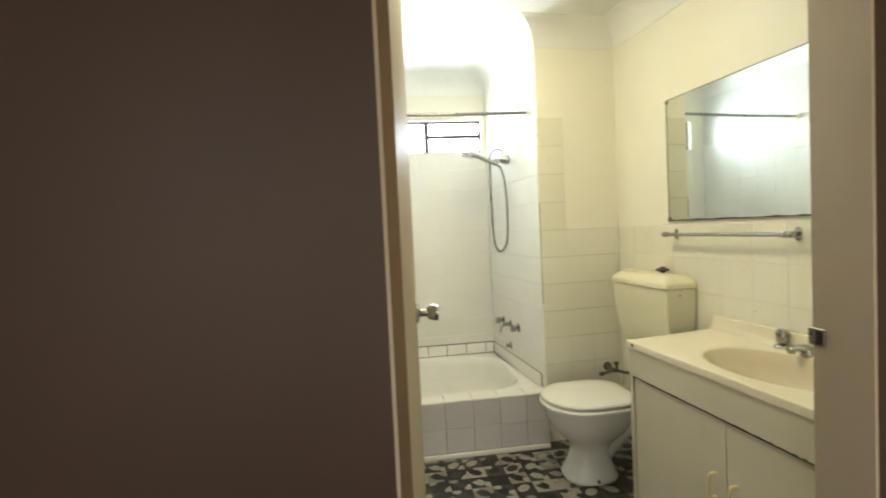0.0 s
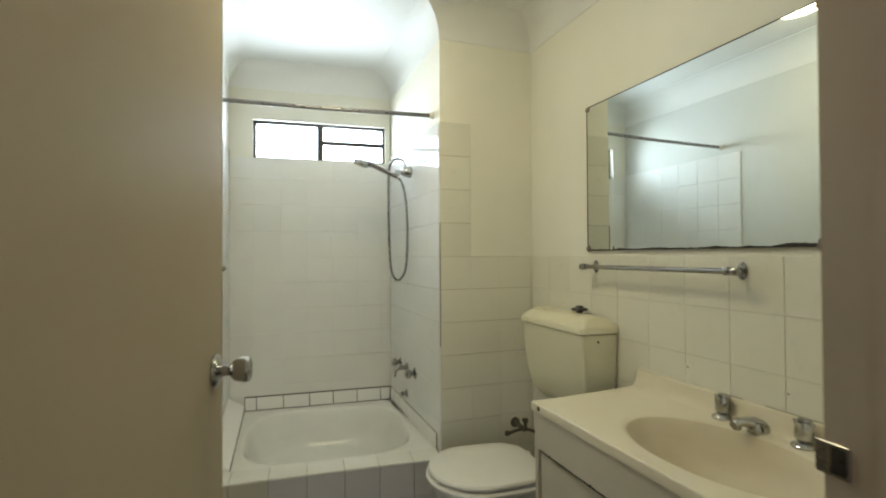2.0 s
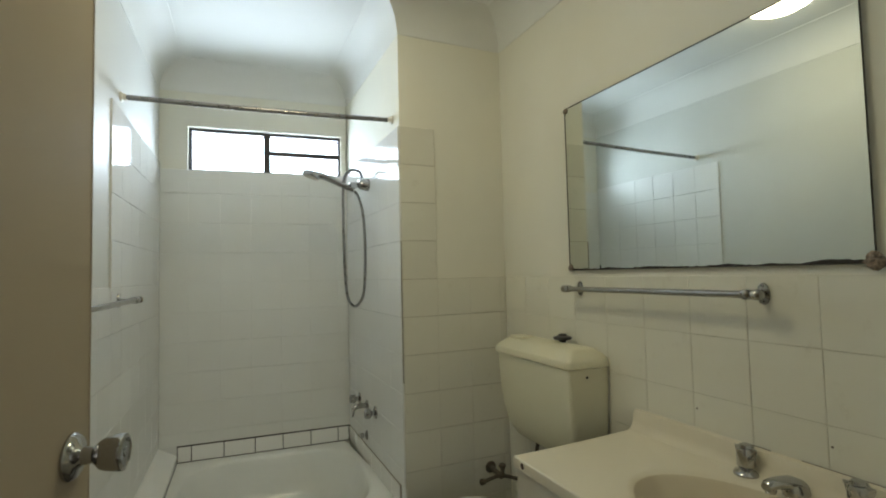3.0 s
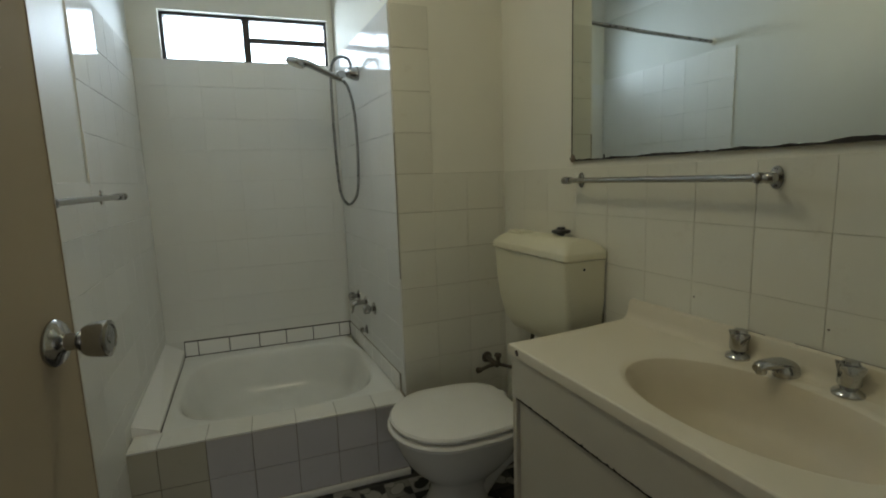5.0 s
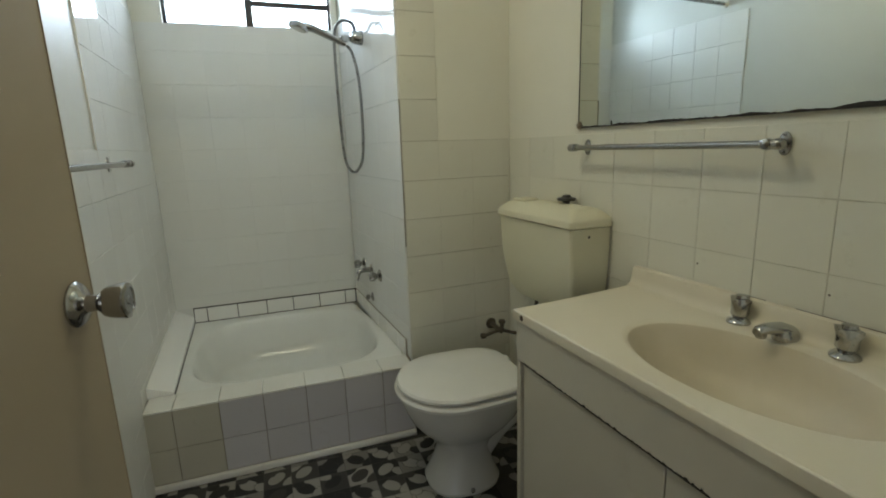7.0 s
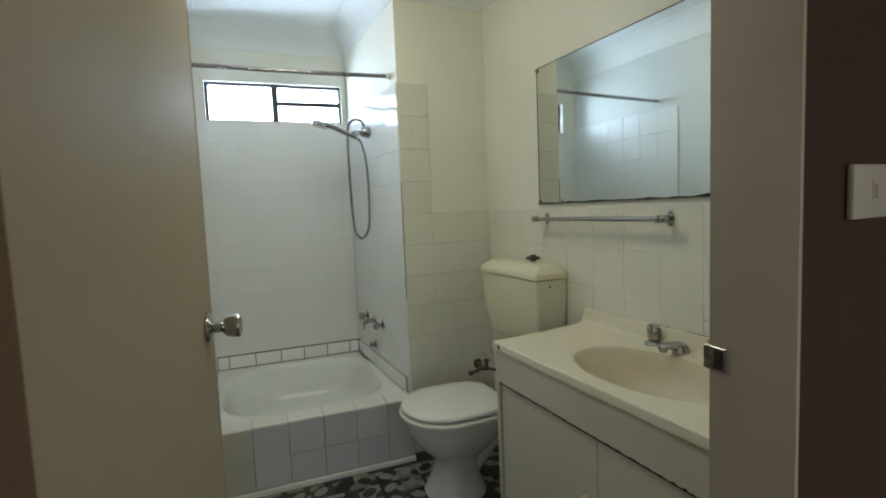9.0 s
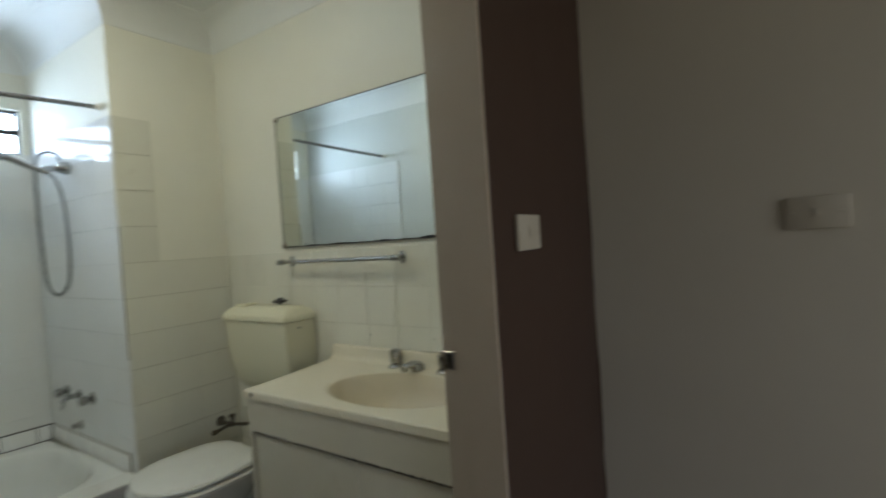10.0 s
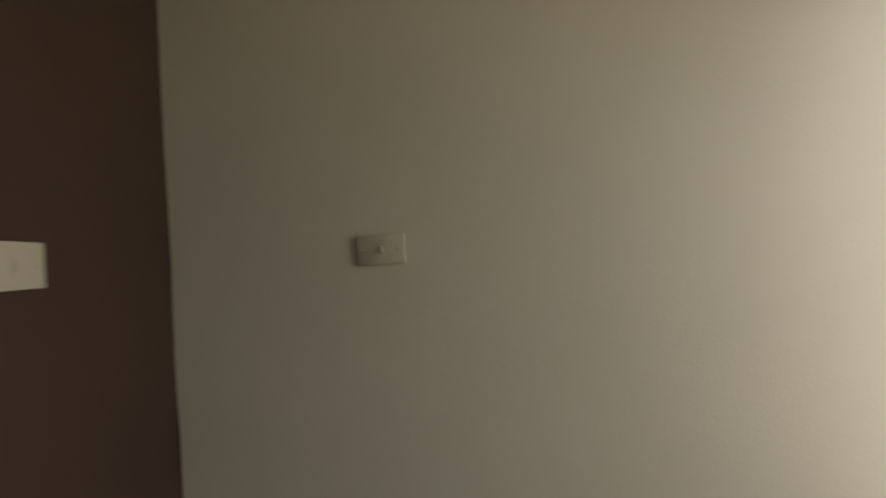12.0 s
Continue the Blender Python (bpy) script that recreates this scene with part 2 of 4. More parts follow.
def mesh_of(name, bm, mat, smooth=True):
    bmesh.ops.recalc_face_normals(bm, faces=bm.faces)
    me = bpy.data.meshes.new(name)
    bm.to_mesh(me)
    bm.free()
    if mat:
        me.materials.append(mat)
    if smooth:
        me.polygons.foreach_set("use_smooth", [True] * len(me.polygons))
        me.set_sharp_from_angle(angle=radians(35))
    return me


def thing(name, at, label, category, group="", kind=""):
    ob = new(name)
    ob.empty_display_size = 0.05
    ob.location = at
    ORIGIN[ob] = Vector(at)
    return tagged(ob, label, category, group, kind)


def part(name, bm, mat, parent, label="", smooth=True):
    """One mesh, given in world places, under a thing or a part."""
    at = ORIGIN[parent]
    me = mesh_of(name, bm, mat, smooth)
    me.transform(Matrix.Translation(-at))
    ob = new(name, me)
    ob.parent = parent
    ORIGIN[ob] = at
    return tagged(ob, label)


def single(name, bm, mat, label, category, group="", kind="", smooth=True):
    """A thing of one mesh, its origin at its lowest middle."""
    lo = [min(v.co[i] for v in bm.verts) for i in range(3)]
    hi = [max(v.co[i] for v in bm.verts) for i in range(3)]
    at = Vector(((lo[0] + hi[0]) / 2, (lo[1] + hi[1]) / 2, lo[2]))
    me = mesh_of(name, bm, mat, smooth)
    me.transform(Matrix.Translation(-at))
    ob = new(name, me)
    ob.location = at
    ORIGIN[ob] = at
    return tagged(ob, label, category, group, kind)


def structure(name, bm, mat, label, category, smooth=False):
    return single(name, bm, mat, label, category, kind="structure", smooth=smooth)


def box(x0, y0, z0, x1, y1, z1, bevel=0.0, seg=2, bm=None):
    out = bm or bmesh.new()
    r = bmesh.ops.create_cube(out, size=1, matrix=Matrix.LocRotScale(((x0 + x1) / 2, (y0 + y1) / 2, (z0 + z1) / 2), None, (x1 - x0, y1 - y0, z1 - z0)))
    if bevel:
        es = list({e for v in r["verts"] for e in v.link_edges})
        bmesh.ops.bevel(out, geom=es, offset=bevel, segments=seg, profile=0.5, affect="EDGES")
    return out


def prism(poly, z0, z1, bm=None):
    """An upright prism over a plan polygon."""
    out = bm or bmesh.new()
    a = [out.verts.new((x, y, z0)) for x, y in poly]
    b = [out.verts.new((x, y, z1)) for x, y in poly]
    out.faces.new(a[::-1]), out.faces.new(b)
    for i in range(len(poly)):
        j = (i + 1) % len(poly)
        out.faces.new((a[i], a[j], b[j], b[i]))
    return out


def along(axis):
    return Vector(axis).normalized().to_track_quat("Z", "Y").to_matrix().to_4x4()


def lathe(profile, at, axis=(0, 0, 1), seg=28, bm=None, cap=True):
    """Turns (radius, height) pairs round an axis through at."""
    out = bm or bmesh.new()
    m = Matrix.Translation(at) @ along(axis)
    rings = []
    for r, h in profile:
        rings.append([out.verts.new(m @ Vector((max(r, 1e-5) * math.cos(2 * math.pi * i / seg), max(r, 1e-5) * math.sin(2 * math.pi * i / seg), h))) for i in range(seg)])
    for a, b in zip(rings, rings[1:]):
        for i in range(seg):
            j = (i + 1) % seg
            out.faces.new((a[i], a[j], b[j], b[i]))
    if cap:
        out.faces.new(rings[0][::-1]), out.faces.new(rings[-1])
    return out


def loft(rings, bm=None, cap0=True, cap1=True):
    out = bm or bmesh.new()
    vs = [[out.verts.new(p) for p in ring] for ring in rings]
    k = len(vs[0])
    for a, b in zip(vs, vs[1:]):
        for i in range(k):
            j = (i + 1) % k
            out.faces.new((a[i], a[j], b[j], b[i]))
    if cap0:
        out.faces.new(vs[0][::-1])
    if cap1:
        out.faces.new(vs[-1])
    return out


def tube(points, radius, seg=12, bm=None, steps=8):
    """A round tube along a smooth line through the points."""
    pts = [Vector(p) for p in points]
    line = []
    for i in range(len(pts) - 1):
        p0, p1, p2, p3 = pts[max(i - 1, 0)], pts[i], pts[i + 1], pts[min(i + 2, len(pts) - 1)]
        for k in range(steps):
            t = k / steps
            line.append(0.5 * (2 * p1 + (p2 - p0) * t + (2 * p0 - 5 * p1 + 4 * p2 - p3) * t * t + (3 * p1 - p0 - 3 * p2 + p3) * t ** 3))
    line.append(pts[-1])
    rings, up = [], None
    for i, p in enumerate(line):
        d = (line[min(i + 1, len(line) - 1)] - line[max(i - 1, 0)]).normalized()
        if up is None:
            up = Vector((0, 0, 1)) if abs(d.z) < 0.9 else Vector((1, 0, 0))
        side = d.cross(up).normalized()
        up = side.cross(d).normalized()
        r = radius(i / (len(line) - 1)) if callable(radius) else radius
        rings.append([p + r * (side * math.cos(2 * math.pi * q / seg) + up * math.sin(2 * math.pi * q / seg)) for q in range(seg)])
    return loft(rings, bm)


def oval(cx, cy, z, ax, ay, seg=40, power=2.0):
    out = []
    for i in range(seg):
        a = 2 * math.pi * i / seg
        c, s = math.cos(a), math.sin(a)
        out.append((cx + ax * math.copysign(abs(c) ** (2 / power), c), cy + ay * math.copysign(abs(s) ** (2 / power), s), z))
    return out


TILE_MESHES = {}


def tile_mesh(w, h, mat, d=0.005, b=0.0011):
    painted = mat in (SHOWER_TILE, BACK_TILE) or d == 0.004
    b = 0.0010 if painted else 0.0007 if mat is WALL_TILE else b
    key = (round(w, 4), round(h, 4), mat.name, d)
    if key not in TILE_MESHES:
        x, y = w / 2, h / 2
        verts = [(-x, -y, 0), (x, -y, 0), (x, y, 0), (-x, y, 0),
                 (-x, -y, d - b), (x, -y, d - b), (x, y, d - b), (-x, y, d - b),
                 (b - x, b - y, d), (x - b, b - y, d), (x - b, y - b, d), (b - x, y - b, d)]
        faces = [(8, 9, 10, 11)]
        for i in range(4):
            j = (i + 1) % 4
            faces += [(i, j, j + 4, i + 4), (i + 4, j + 4, j + 8, i + 8)]
        me = bpy.data.meshes.new("tile")
        me.from_pydata(verts, [], faces)
        me.materials.append(mat)
        TILE_MESHES[key] = me
    return TILE_MESHES[key]


def lay_tiles(parent, start, along_dir, normal, us, vs, mat, gap=(0.0011, 0.0012), name="tile", jitter=0.0004, depth=0.005):
    """Tiles between the joints us along the wall and vs up it; start is the wall's plan point at u = 0, z = 0."""
    a, nrm = Vector(along_dir).normalized(), Vector(normal).normalized()
    up = nrm.cross(a)
    turn = Matrix((a, up, nrm)).transposed().to_4x4()
    for u0, u1 in zip(us, us[1:]):
        for v0, v1 in zip(vs, vs[1:]):
            ob = new(name, tile_mesh(u1 - u0 - gap[0], v1 - v0 - gap[1], mat, depth))
            at = Vector(start) + a * (u0 + u1) / 2 + up * (v0 + v1) / 2 + nrm * random.uniform(-jitter, jitter) * (0.3 if mat in (SHOWER_TILE, BACK_TILE) else 1)
            k = {SHOWER_TILE: 0.30, BACK_TILE: 0.10}.get(mat, 0.10)
            tilt = pose(0, 0, 0, random.gauss(0, k), random.gauss(0, k), random.gauss(0, k))
            ob.parent = parent
            ob.matrix_basis = Matrix.Translation(at - ORIGIN[parent]) @ turn @ tilt


def steps(a, b, pitch):
    out = [a]
    while out[-1] + pitch < b - 0.012:
        out.append(out[-1] + pitch)
    return out + [b]


# ---------------------------------------------------------------- the plan
XL, XR, YB, YF = -0.08, 1.43, 2.50, -0.19       # bathroom: left, right, back and front wall faces
CX0, CX1, CY = 0.920, 0.848, 1.57               # pipe chase: left face at its front and its back, front face
HB = 2.37                                       # bathroom ceiling
YH = -0.318                                     # hall face of the door wall
DX0, DX1, DH = 0.018, 0.865, 2.05               # door opening
T, DADO, TOP = 0.1535, 1.215, 1.845             # tile pitch, top of the half-height tiles, of the shower tiles
ROWS = [DADO - T * k for k in range(7, -1, -1)]
ROWS = [0.0] + [z for z in ROWS if z > 0.02]
HIGH = [DADO + (TOP - DADO) / 4 * k for k in range(1, 5)]


CORNER = (1.404, 1.604)                         # where the chase meets the right wall
LEAN = 0.070                                    # the right wall is turned off square to fit the camera's view


FX, FYC = 1.515, -0.250                          # hall corner


def right_x(y):
    return XR + LEAN * (1.25 - y)


def left_x(y):
    return XL + 0.002 - 0.044 * (y - 1.5)


def lean_left(bm):
    """Sets a mesh that was drawn square to the left wall along that wall."""
    for v in bm.verts:
        v.co.x += left_x(v.co.y) - XL
    return bm


def lean(bm):
    """Sets a mesh that was drawn square to the right wall along that wall."""
    for v in bm.verts:
        v.co.x += LEAN * (1.25 - v.co.y)
    return bm


def chase_front(x):
    return CY + LEAN * (x - CX0)


def chase_x(y):
    return CX0 + (CX1 - CX0) * (y - CY) / (YB - CY)


# floor and ceilings
structure("floor", box(-0.26, YH - 0.002, -0.08, XR + 0.24, YB + 0.14, 0.0), FLOOR_PRINT, "black, white and grey petal-printed bathroom floor", "floor")
structure("floor_hall", box(-1.35, -2.5, -0.08, FX + 0.1, YH - 0.002, -0.002), CARPET, "beige carpet on the unseen hall floor, kept dark", "floor")
structure("ceiling", box(-0.26, YF, HB, XR + 0.24, YB + 0.14, HB + 0.08), CEILING_PAINT, "smooth white-painted bathroom ceiling", "ceiling")
structure("ceiling_hall", box(-1.35, -2.5, 2.42, FX + 0.1, YH + 0.128, 2.50), CEILING_PAINT, "white-painted hall ceiling", "ceiling")

# walls
wall_right = structure("wall_right", prism([(right_x(YF), YF), (XR + 0.24, YF), (XR + 0.24, CORNER[1]), CORNER], 0, HB + 0.05), WHITE_PAINT, "white-painted bathroom wall tiled to half height", "wall")
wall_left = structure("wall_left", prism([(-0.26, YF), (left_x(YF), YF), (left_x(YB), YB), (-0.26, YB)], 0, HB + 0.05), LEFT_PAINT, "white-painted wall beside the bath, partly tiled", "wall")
wall_chase = structure("wall_chase", prism([(CX0, CY), CORNER, (XR + 0.24, CORNER[1]), (XR + 0.24, YB + 0.14), (CX1 - 0.011, YB + 0.14)], 0, HB + 0.05), CHASE_PAINT,
                       "boxed-out white pipe chase wall with tiled faces", "wall")
WX0, WX1, WZ0, WZ1 = -0.012, 0.828, 1.815, 2.082
bm = box(-0.26, YB, 0, chase_x(YB) - 0.005, YB + 0.14, WZ0)
box(-0.26, YB, WZ1, chase_x(YB) - 0.005, YB + 0.14, HB + 0.05, bm=bm)
box(-0.26, YB, WZ0, WX0, YB + 0.14, WZ1, bm=bm)
box(WX1, YB, WZ0, chase_x(YB) - 0.005, YB + 0.14, WZ1, bm=bm)
wall_back = structure("wall_back", bm, WHITE_PAINT, "white-painted end wall with a high window over the bath", "wall")

# wall between bathroom and hall, with the doorway
bm = prism([(DX1 + 0.006, YH), (FX, FYC), (FX + 0.1, FYC), (FX + 0.1, YF), (DX1 + 0.022, YF), (DX1 + 0.022, YH + 0.02)], 0, 2.45)
wall_brown = structure("wall_door_side", bm, BROWN_PAINT, "chocolate-brown painted hall wall with a light switch", "wall")
structure("wall_door_side_bathroom", box(DX1 + 0.022, YF, 0, right_x(YF), YF + 0.006, HB), WHITE_PAINT, "white-painted bathroom face of the door wall", "wall")
random.seed(14)
bm = bmesh.new()
reach, line = 0.002, []
for i in range(91):
    z = 2.42 * i / 90
    reach = min(0.007, max(0.0006, reach + random.gauss(0, 0.0008) + (0.002 - reach) * 0.12))
    line.append([bm.verts.new((FX - 0.0006, FYC - d, z)) for d in (0.0, reach)])
for (a, b), (c, d) in zip(line, line[1:]):
    bm.faces.new((a, b, d, c))
part("overpainted_edge", bm, BROWN_PAINT, wall_brown, "uneven hand-cut edge of the brown paint", smooth=False)
structure("wall_hall_brown", prism([(-1.35, YH), (DX0 - 0.006, YH), (DX0 - 0.006, YH + 0.02), (DX0 - 0.022, YH + 0.02), (DX0 - 0.022, YF), (-1.35, YF)], 0, 2.45), BROWN_PAINT, "chocolate-brown painted hall wall beside the doorway", "wall")
structure("wall_over_door", box(DX0 - 0.022, YH, DH + 0.02, DX1 + 0.022, YF, 2.45), BROWN_PAINT, "brown-painted wall above the doorway", "wall")
structure("wall_hall_cream", box(FX, -2.4, 0, FX + 0.1, FYC - 0.0005, 2.45), HALL_PAINT, "cream-painted hall wall with a switch plate", "wall")
structure("wall_hall_end", box(-1.45, -2.4, 0, -1.35, YF, 2.45), HALL_PAINT, "cream-painted wall closing the hall", "wall")
bm = box(-1.45, -2.5, 0, -1.22, -2.4, 2.45)
for x0, x1 in ((-0.38, 0.60), (1.44, FX + 0.1)):
    box(x0, -2.5, 0, x1, -2.4, 2.45, bm=bm)
for x0, x1 in ((-1.22, -0.38), (0.60, 1.44)):
    box(x0, -2.5, 2.07, x1, -2.4, 2.45, bm=bm)
structure("wall_hall_back", bm, HALL_PAINT, "unseen cream-painted hall wall with two openings for lamps", "wall")

# cove cornice round the bathroom ceiling, mitred at every corner
ROOM = [(right_x(YF), YF), CORNER, (CX0, CY), (CX1, YB), (left_x(YB), YB), (left_x(YF), YF)]
COVE = [(0.0, HB - 0.138), (0.003, HB - 0.137), (0.004, HB - 0.128)] + \
       [(0.004 + 0.116 - 0.116 * math.cos(radians(a)), HB - 0.128 + 0.125 * math.sin(radians(a))) for a in range(10, 91, 10)] + [(0.122, HB), (0.0, HB)]


def inset(d):
    out = []
    for i, p in enumerate(ROOM):
        p, q, r = Vector(ROOM[i - 1]), Vector(p), Vector(ROOM[(i + 1) % len(ROOM)])
        n1 = Vector((-(q - p).y, (q - p).x)).normalized()
        n2 = Vector((-(r - q).y, (r - q).x)).normalized()
        out.append(q + (n1 + n2) * d / (1 + n1.dot(n2)))
    return out


cove_lines = [[(*xy, z) for xy in inset(d)] for d, z in COVE]
for i in range(len(ROOM)):
    j = (i + 1) % len(ROOM)
    bm = loft([[line[i] for line in cove_lines], [line[j] for line in cove_lines]])
    structure("cornice", bm, CEILING_PAINT, "white plaster cove cornice under the ceiling", "cornice", smooth=True)

# door frame: rebated painted jambs and head
frame_1 = thing("door_frame", (DX0, YH, 0), "beige enamelled door frame in the brown wall", "door frame", kind="structure")


def jamb_poly(x, s):
    """Plan of a jamb whose stop face is at x; s = 1 for the right one."""
    return [(x, YH - 0.0012), (x + s * 0.006, YH - 0.0012), (x + s * 0.006, YH + 0.02), (x + s * 0.022, YH + 0.02), (x + s * 0.022, YF + 0.004), (x + s * 0.011, YF + 0.004), (x + s * 0.011, YF - 0.050), (x, YF - 0.056)]


part("right_jamb", prism(jamb_poly(DX1, 1), 0, DH), FRAME_PAINT, frame_1)
part("left_jamb", prism(jamb_poly(DX0, -1), 0, DH), FRAME_PAINT, frame_1)
part("head", box(DX0 - 0.022, YH - 0.003, DH, DX1 + 0.022, YF + 0.004, DH + 0.022), FRAME_PAINT, frame_1)
bm = box(DX1 + 0.0085, YF - 0.024, 0.976, DX1 + 0.0125, YF + 0.013, 1.012, 0.001, 1)
part("strike_plate", bm, CHROME_DULL, frame_1, "dull chrome latch strike plate")
part("latch_hole", box(DX1 + 0.0065, YF - 0.020, 0.980, DX1 + 0.0090, YF - 0.006, 1.008), BLACK_PLASTIC, frame_1, "dark latch hole")
for z in (0.25, 1.85):
    bm = lathe([(0.0055, -0.045), (0.0055, 0.045)], (DX0 - 0.003, YF + 0.006, z), seg=12)
    box(DX0 - 0.0115, YF - 0.034, z - 0.045, DX0 - 0.0095, YF + 0.006, z + 0.045, bm=bm)
    part("hinge", bm, CHROME_DULL, frame_1, "dull metal butt hinge")

# the open door: leaf on its hinges, turned into the bathroom
door = thing("door_1", (0.010, YF + 0.016, 0), "open flush cream-painted door with a chrome knob", "door", kind="structure")
ORIGIN[door] = Vector((0, 0, 0))
LEAF = 0.822
part("leaf", box(0.0012, 0.0012, 0.012, LEAF - 0.0012, 0.0345, DH - 0.004, 0.0015, 1), DOOR_PAINT, door)
part("hinge_edge", box(-0.0005, 0.0, 0.010, 0.0012, 0.035, DH - 0.004), DOOR_EDGE, door, "brown-stained bare door edge")
part("latch_edge", box(LEAF - 0.0012, 0.0, 0.010, LEAF + 0.0005, 0.035, DH - 0.004), DOOR_PAINT, door)


def knob(y, s):
    prof = [(0.0, 0.0), (0.033, 0.0), (0.033, 0.003), (0.028, 0.009), (0.017, 0.012), (0.0125, 0.016), (0.0115, 0.030), (0.016, 0.035),
            (0.021, 0.040), (0.0235, 0.046), (0.0255, 0.058), (0.0265, 0.066), (0.0255, 0.0705), (0.020, 0.072), (0.018, 0.0705), (0.007, 0.0705), (0.006, 0.072), (0.0, 0.072)]
    return lathe([(r * 1.1, h * 1.06) for r, h in prof], (LEAF - 0.062, y, 0.966), (0, s, 0), 36)


part("knob", knob(0.0, -1), CHROME, door, "worn chrome knob")
part("knob", knob(0.0345, 1), CHROME, door, "worn chrome knob")
part("latch_face", box(LEAF + 0.0004, 0.008, 0.938, LEAF + 0.002, 0.030, 0.996), CHROME_DULL, door)
part("latch_bolt", box(LEAF, 0.013, 0.960, LEAF + 0.011, 0.025, 0.974, 0.003, 2), CHROME_DULL, door)
door.matrix_basis = Matrix.Translation((0.044, YF + 0.022, 0)) @ Matrix.Rotation(radians(84.1), 4, "Z")

# window: sliding sashes in a bronze frame
window = thing("window_1", (0.41, YB + 0.05, WZ0), "narrow bronze-framed sliding window high over the bath", "window", kind="structure")
WF0, WF1, FZ0, FZ1, WY = 0.012, 0.812, WZ0 + 0.001, 2.047, YB + 0.030
part("reveal_lining", box(WX0, YB - 0.003, FZ1, WX1, YB + 0.10, WZ1), WHITE_PAINT, window, "white-painted timber lining")
part("reveal_lining", box(WX0, YB - 0.003, WZ0, WF0, YB + 0.10, FZ1), WHITE_PAINT, window, "white-painted timber lining")
part("reveal_lining", box(WF1, YB - 0.003, WZ0, WX1, YB + 0.10, FZ1), WHITE_PAINT, window, "white-painted timber lining")
bm = box(WF0, WY, FZ0, WF1, WY + 0.06, FZ0 + 0.010)
box(WF0, WY, FZ1 - 0.016, WF1, WY + 0.06, FZ1, bm=bm)
box(WF0, WY, FZ0, WF0 + 0.016, WY + 0.06, FZ1, bm=bm)
box(WF1 - 0.013, WY, FZ0, WF1, WY + 0.06, FZ1, bm=bm)
part("window_frame", bm, WINDOW_METAL, window)
part("mullion", box(0.388, WY - 0.004, FZ0, 0.424, WY + 0.03, FZ1 - 0.010, 0.003, 1), WINDOW_METAL, window)
part("mullion_catch", box(0.399, WY - 0.012, 1.90, 0.411, WY - 0.003, 1.96, 0.003, 1), WINDOW_METAL, window, "small dark sash catch")
part("transom", box(0.424, WY + 0.004, 1.922, WF1 - 0.012, WY + 0.03, 1.948, 0.003, 1), WINDOW_METAL, window)
for x0, x1, z0, z1 in ((WF0 + 0.016, 0.388, FZ0 + 0.01, FZ1 - 0.016), (0.424, WF1 - 0.013, FZ0 + 0.01, 1.922), (0.424, WF1 - 0.013, 1.948, FZ1 - 0.016)):
    pane = part("pane", box(x0, WY + 0.018, z0, x1, WY + 0.022, z1), GLASS, window)
    pane.visible_shadow = False

# ---------------------------------------------------------------- bath and hob
HZ, RIM = 0.313, 0.300
hob = thing("bath_hob", (0.41, 1.55, 0), "low tiled hob along the front of the bath", "bath surround")
hob_bm = box(left_x(1.52), 1.506, 0, 0.905, CY - 0.002, HZ - 0.006)
part("floor_trim", box(left_x(1.5), 1.490, 0, 0.905, 1.506, 0.027, 0.004, 2), HOB_TILE, hob, "white strip along the floor")

bath = thing("bathtub", (0.4, 2.05, 0), "short white enamelled bath set in the alcove", "bath")
box(left_x(1.6), CY - 0.002, 0, CX0 - 0.004, 1.628, HZ - 0.006, bm=hob_bm)
BX1, BY0, BY1 = 0.902, 1.626, YB - 0.002
cx, cy = 0.432, 2.045
part("hob_core", hob_bm, GROUT_GREY, hob, "grey grouted core")
outer = []
for p in oval(cx, cy, RIM, 1, 1, 64, 2):
    dx, dy = p[0] - cx, p[1] - cy
    xr = min(BX1, chase_x(cy + dy) - 0.001)
    k = min((xr - cx) / dx if dx > 1e-6 else 9, (left_x(cy + dy) + 0.002 - cx) / dx if dx < -1e-6 else 9, (BY1 - cy) / dy if dy > 1e-6 else 9, (BY0 - cy) / dy if dy < -1e-6 else 9)
    outer.append((cx + dx * k, cy + dy * k, RIM))
rings = [outer]
for ax, ay, z in ((0.422, 0.392, RIM + 0.001), (0.412, 0.383, RIM - 0.003), (0.403, 0.373, RIM - 0.014), (0.392, 0.360, RIM - 0.05), (0.362, 0.325, RIM - 0.13),
                  (0.340, 0.298, RIM - 0.185), (0.300, 0.255, RIM - 0.217), (0.22, 0.18, RIM - 0.228), (0.06, 0.05, RIM - 0.233)):
    rings.append(oval(cx, cy, z, ax, ay, 64, 3.4))
part("tub", loft(rings, cap0=False), ENAMEL, bath)
part("waste", lathe([(0.0, 0), (0.032, 0), (0.030, 0.003), (0.012, 0.003), (0.0, 0.001)], (0.60, 2.04, RIM - 0.2315)), CHROME_DULL, bath, "chrome plug waste")
bm = lathe([(0.0, 0), (0.024, 0), (0.022, 0.006), (0.010, 0.010), (0.006, 0.012)], (chase_x(2.12) - 0.006, 2.12, 0.437), (-1, 0, 0), 20)
bm = lathe([(0.009, 0.016), (0.013, 0.018), (0.013, 0.032), (0.008, 0.036)], (chase_x(2.12) - 0.006, 2.12, 0.437), (-1, 0, 0), 16, bm)
part("plug_holder", bm, CHROME_DULL, bath, "dark chrome overflow and plug stud")

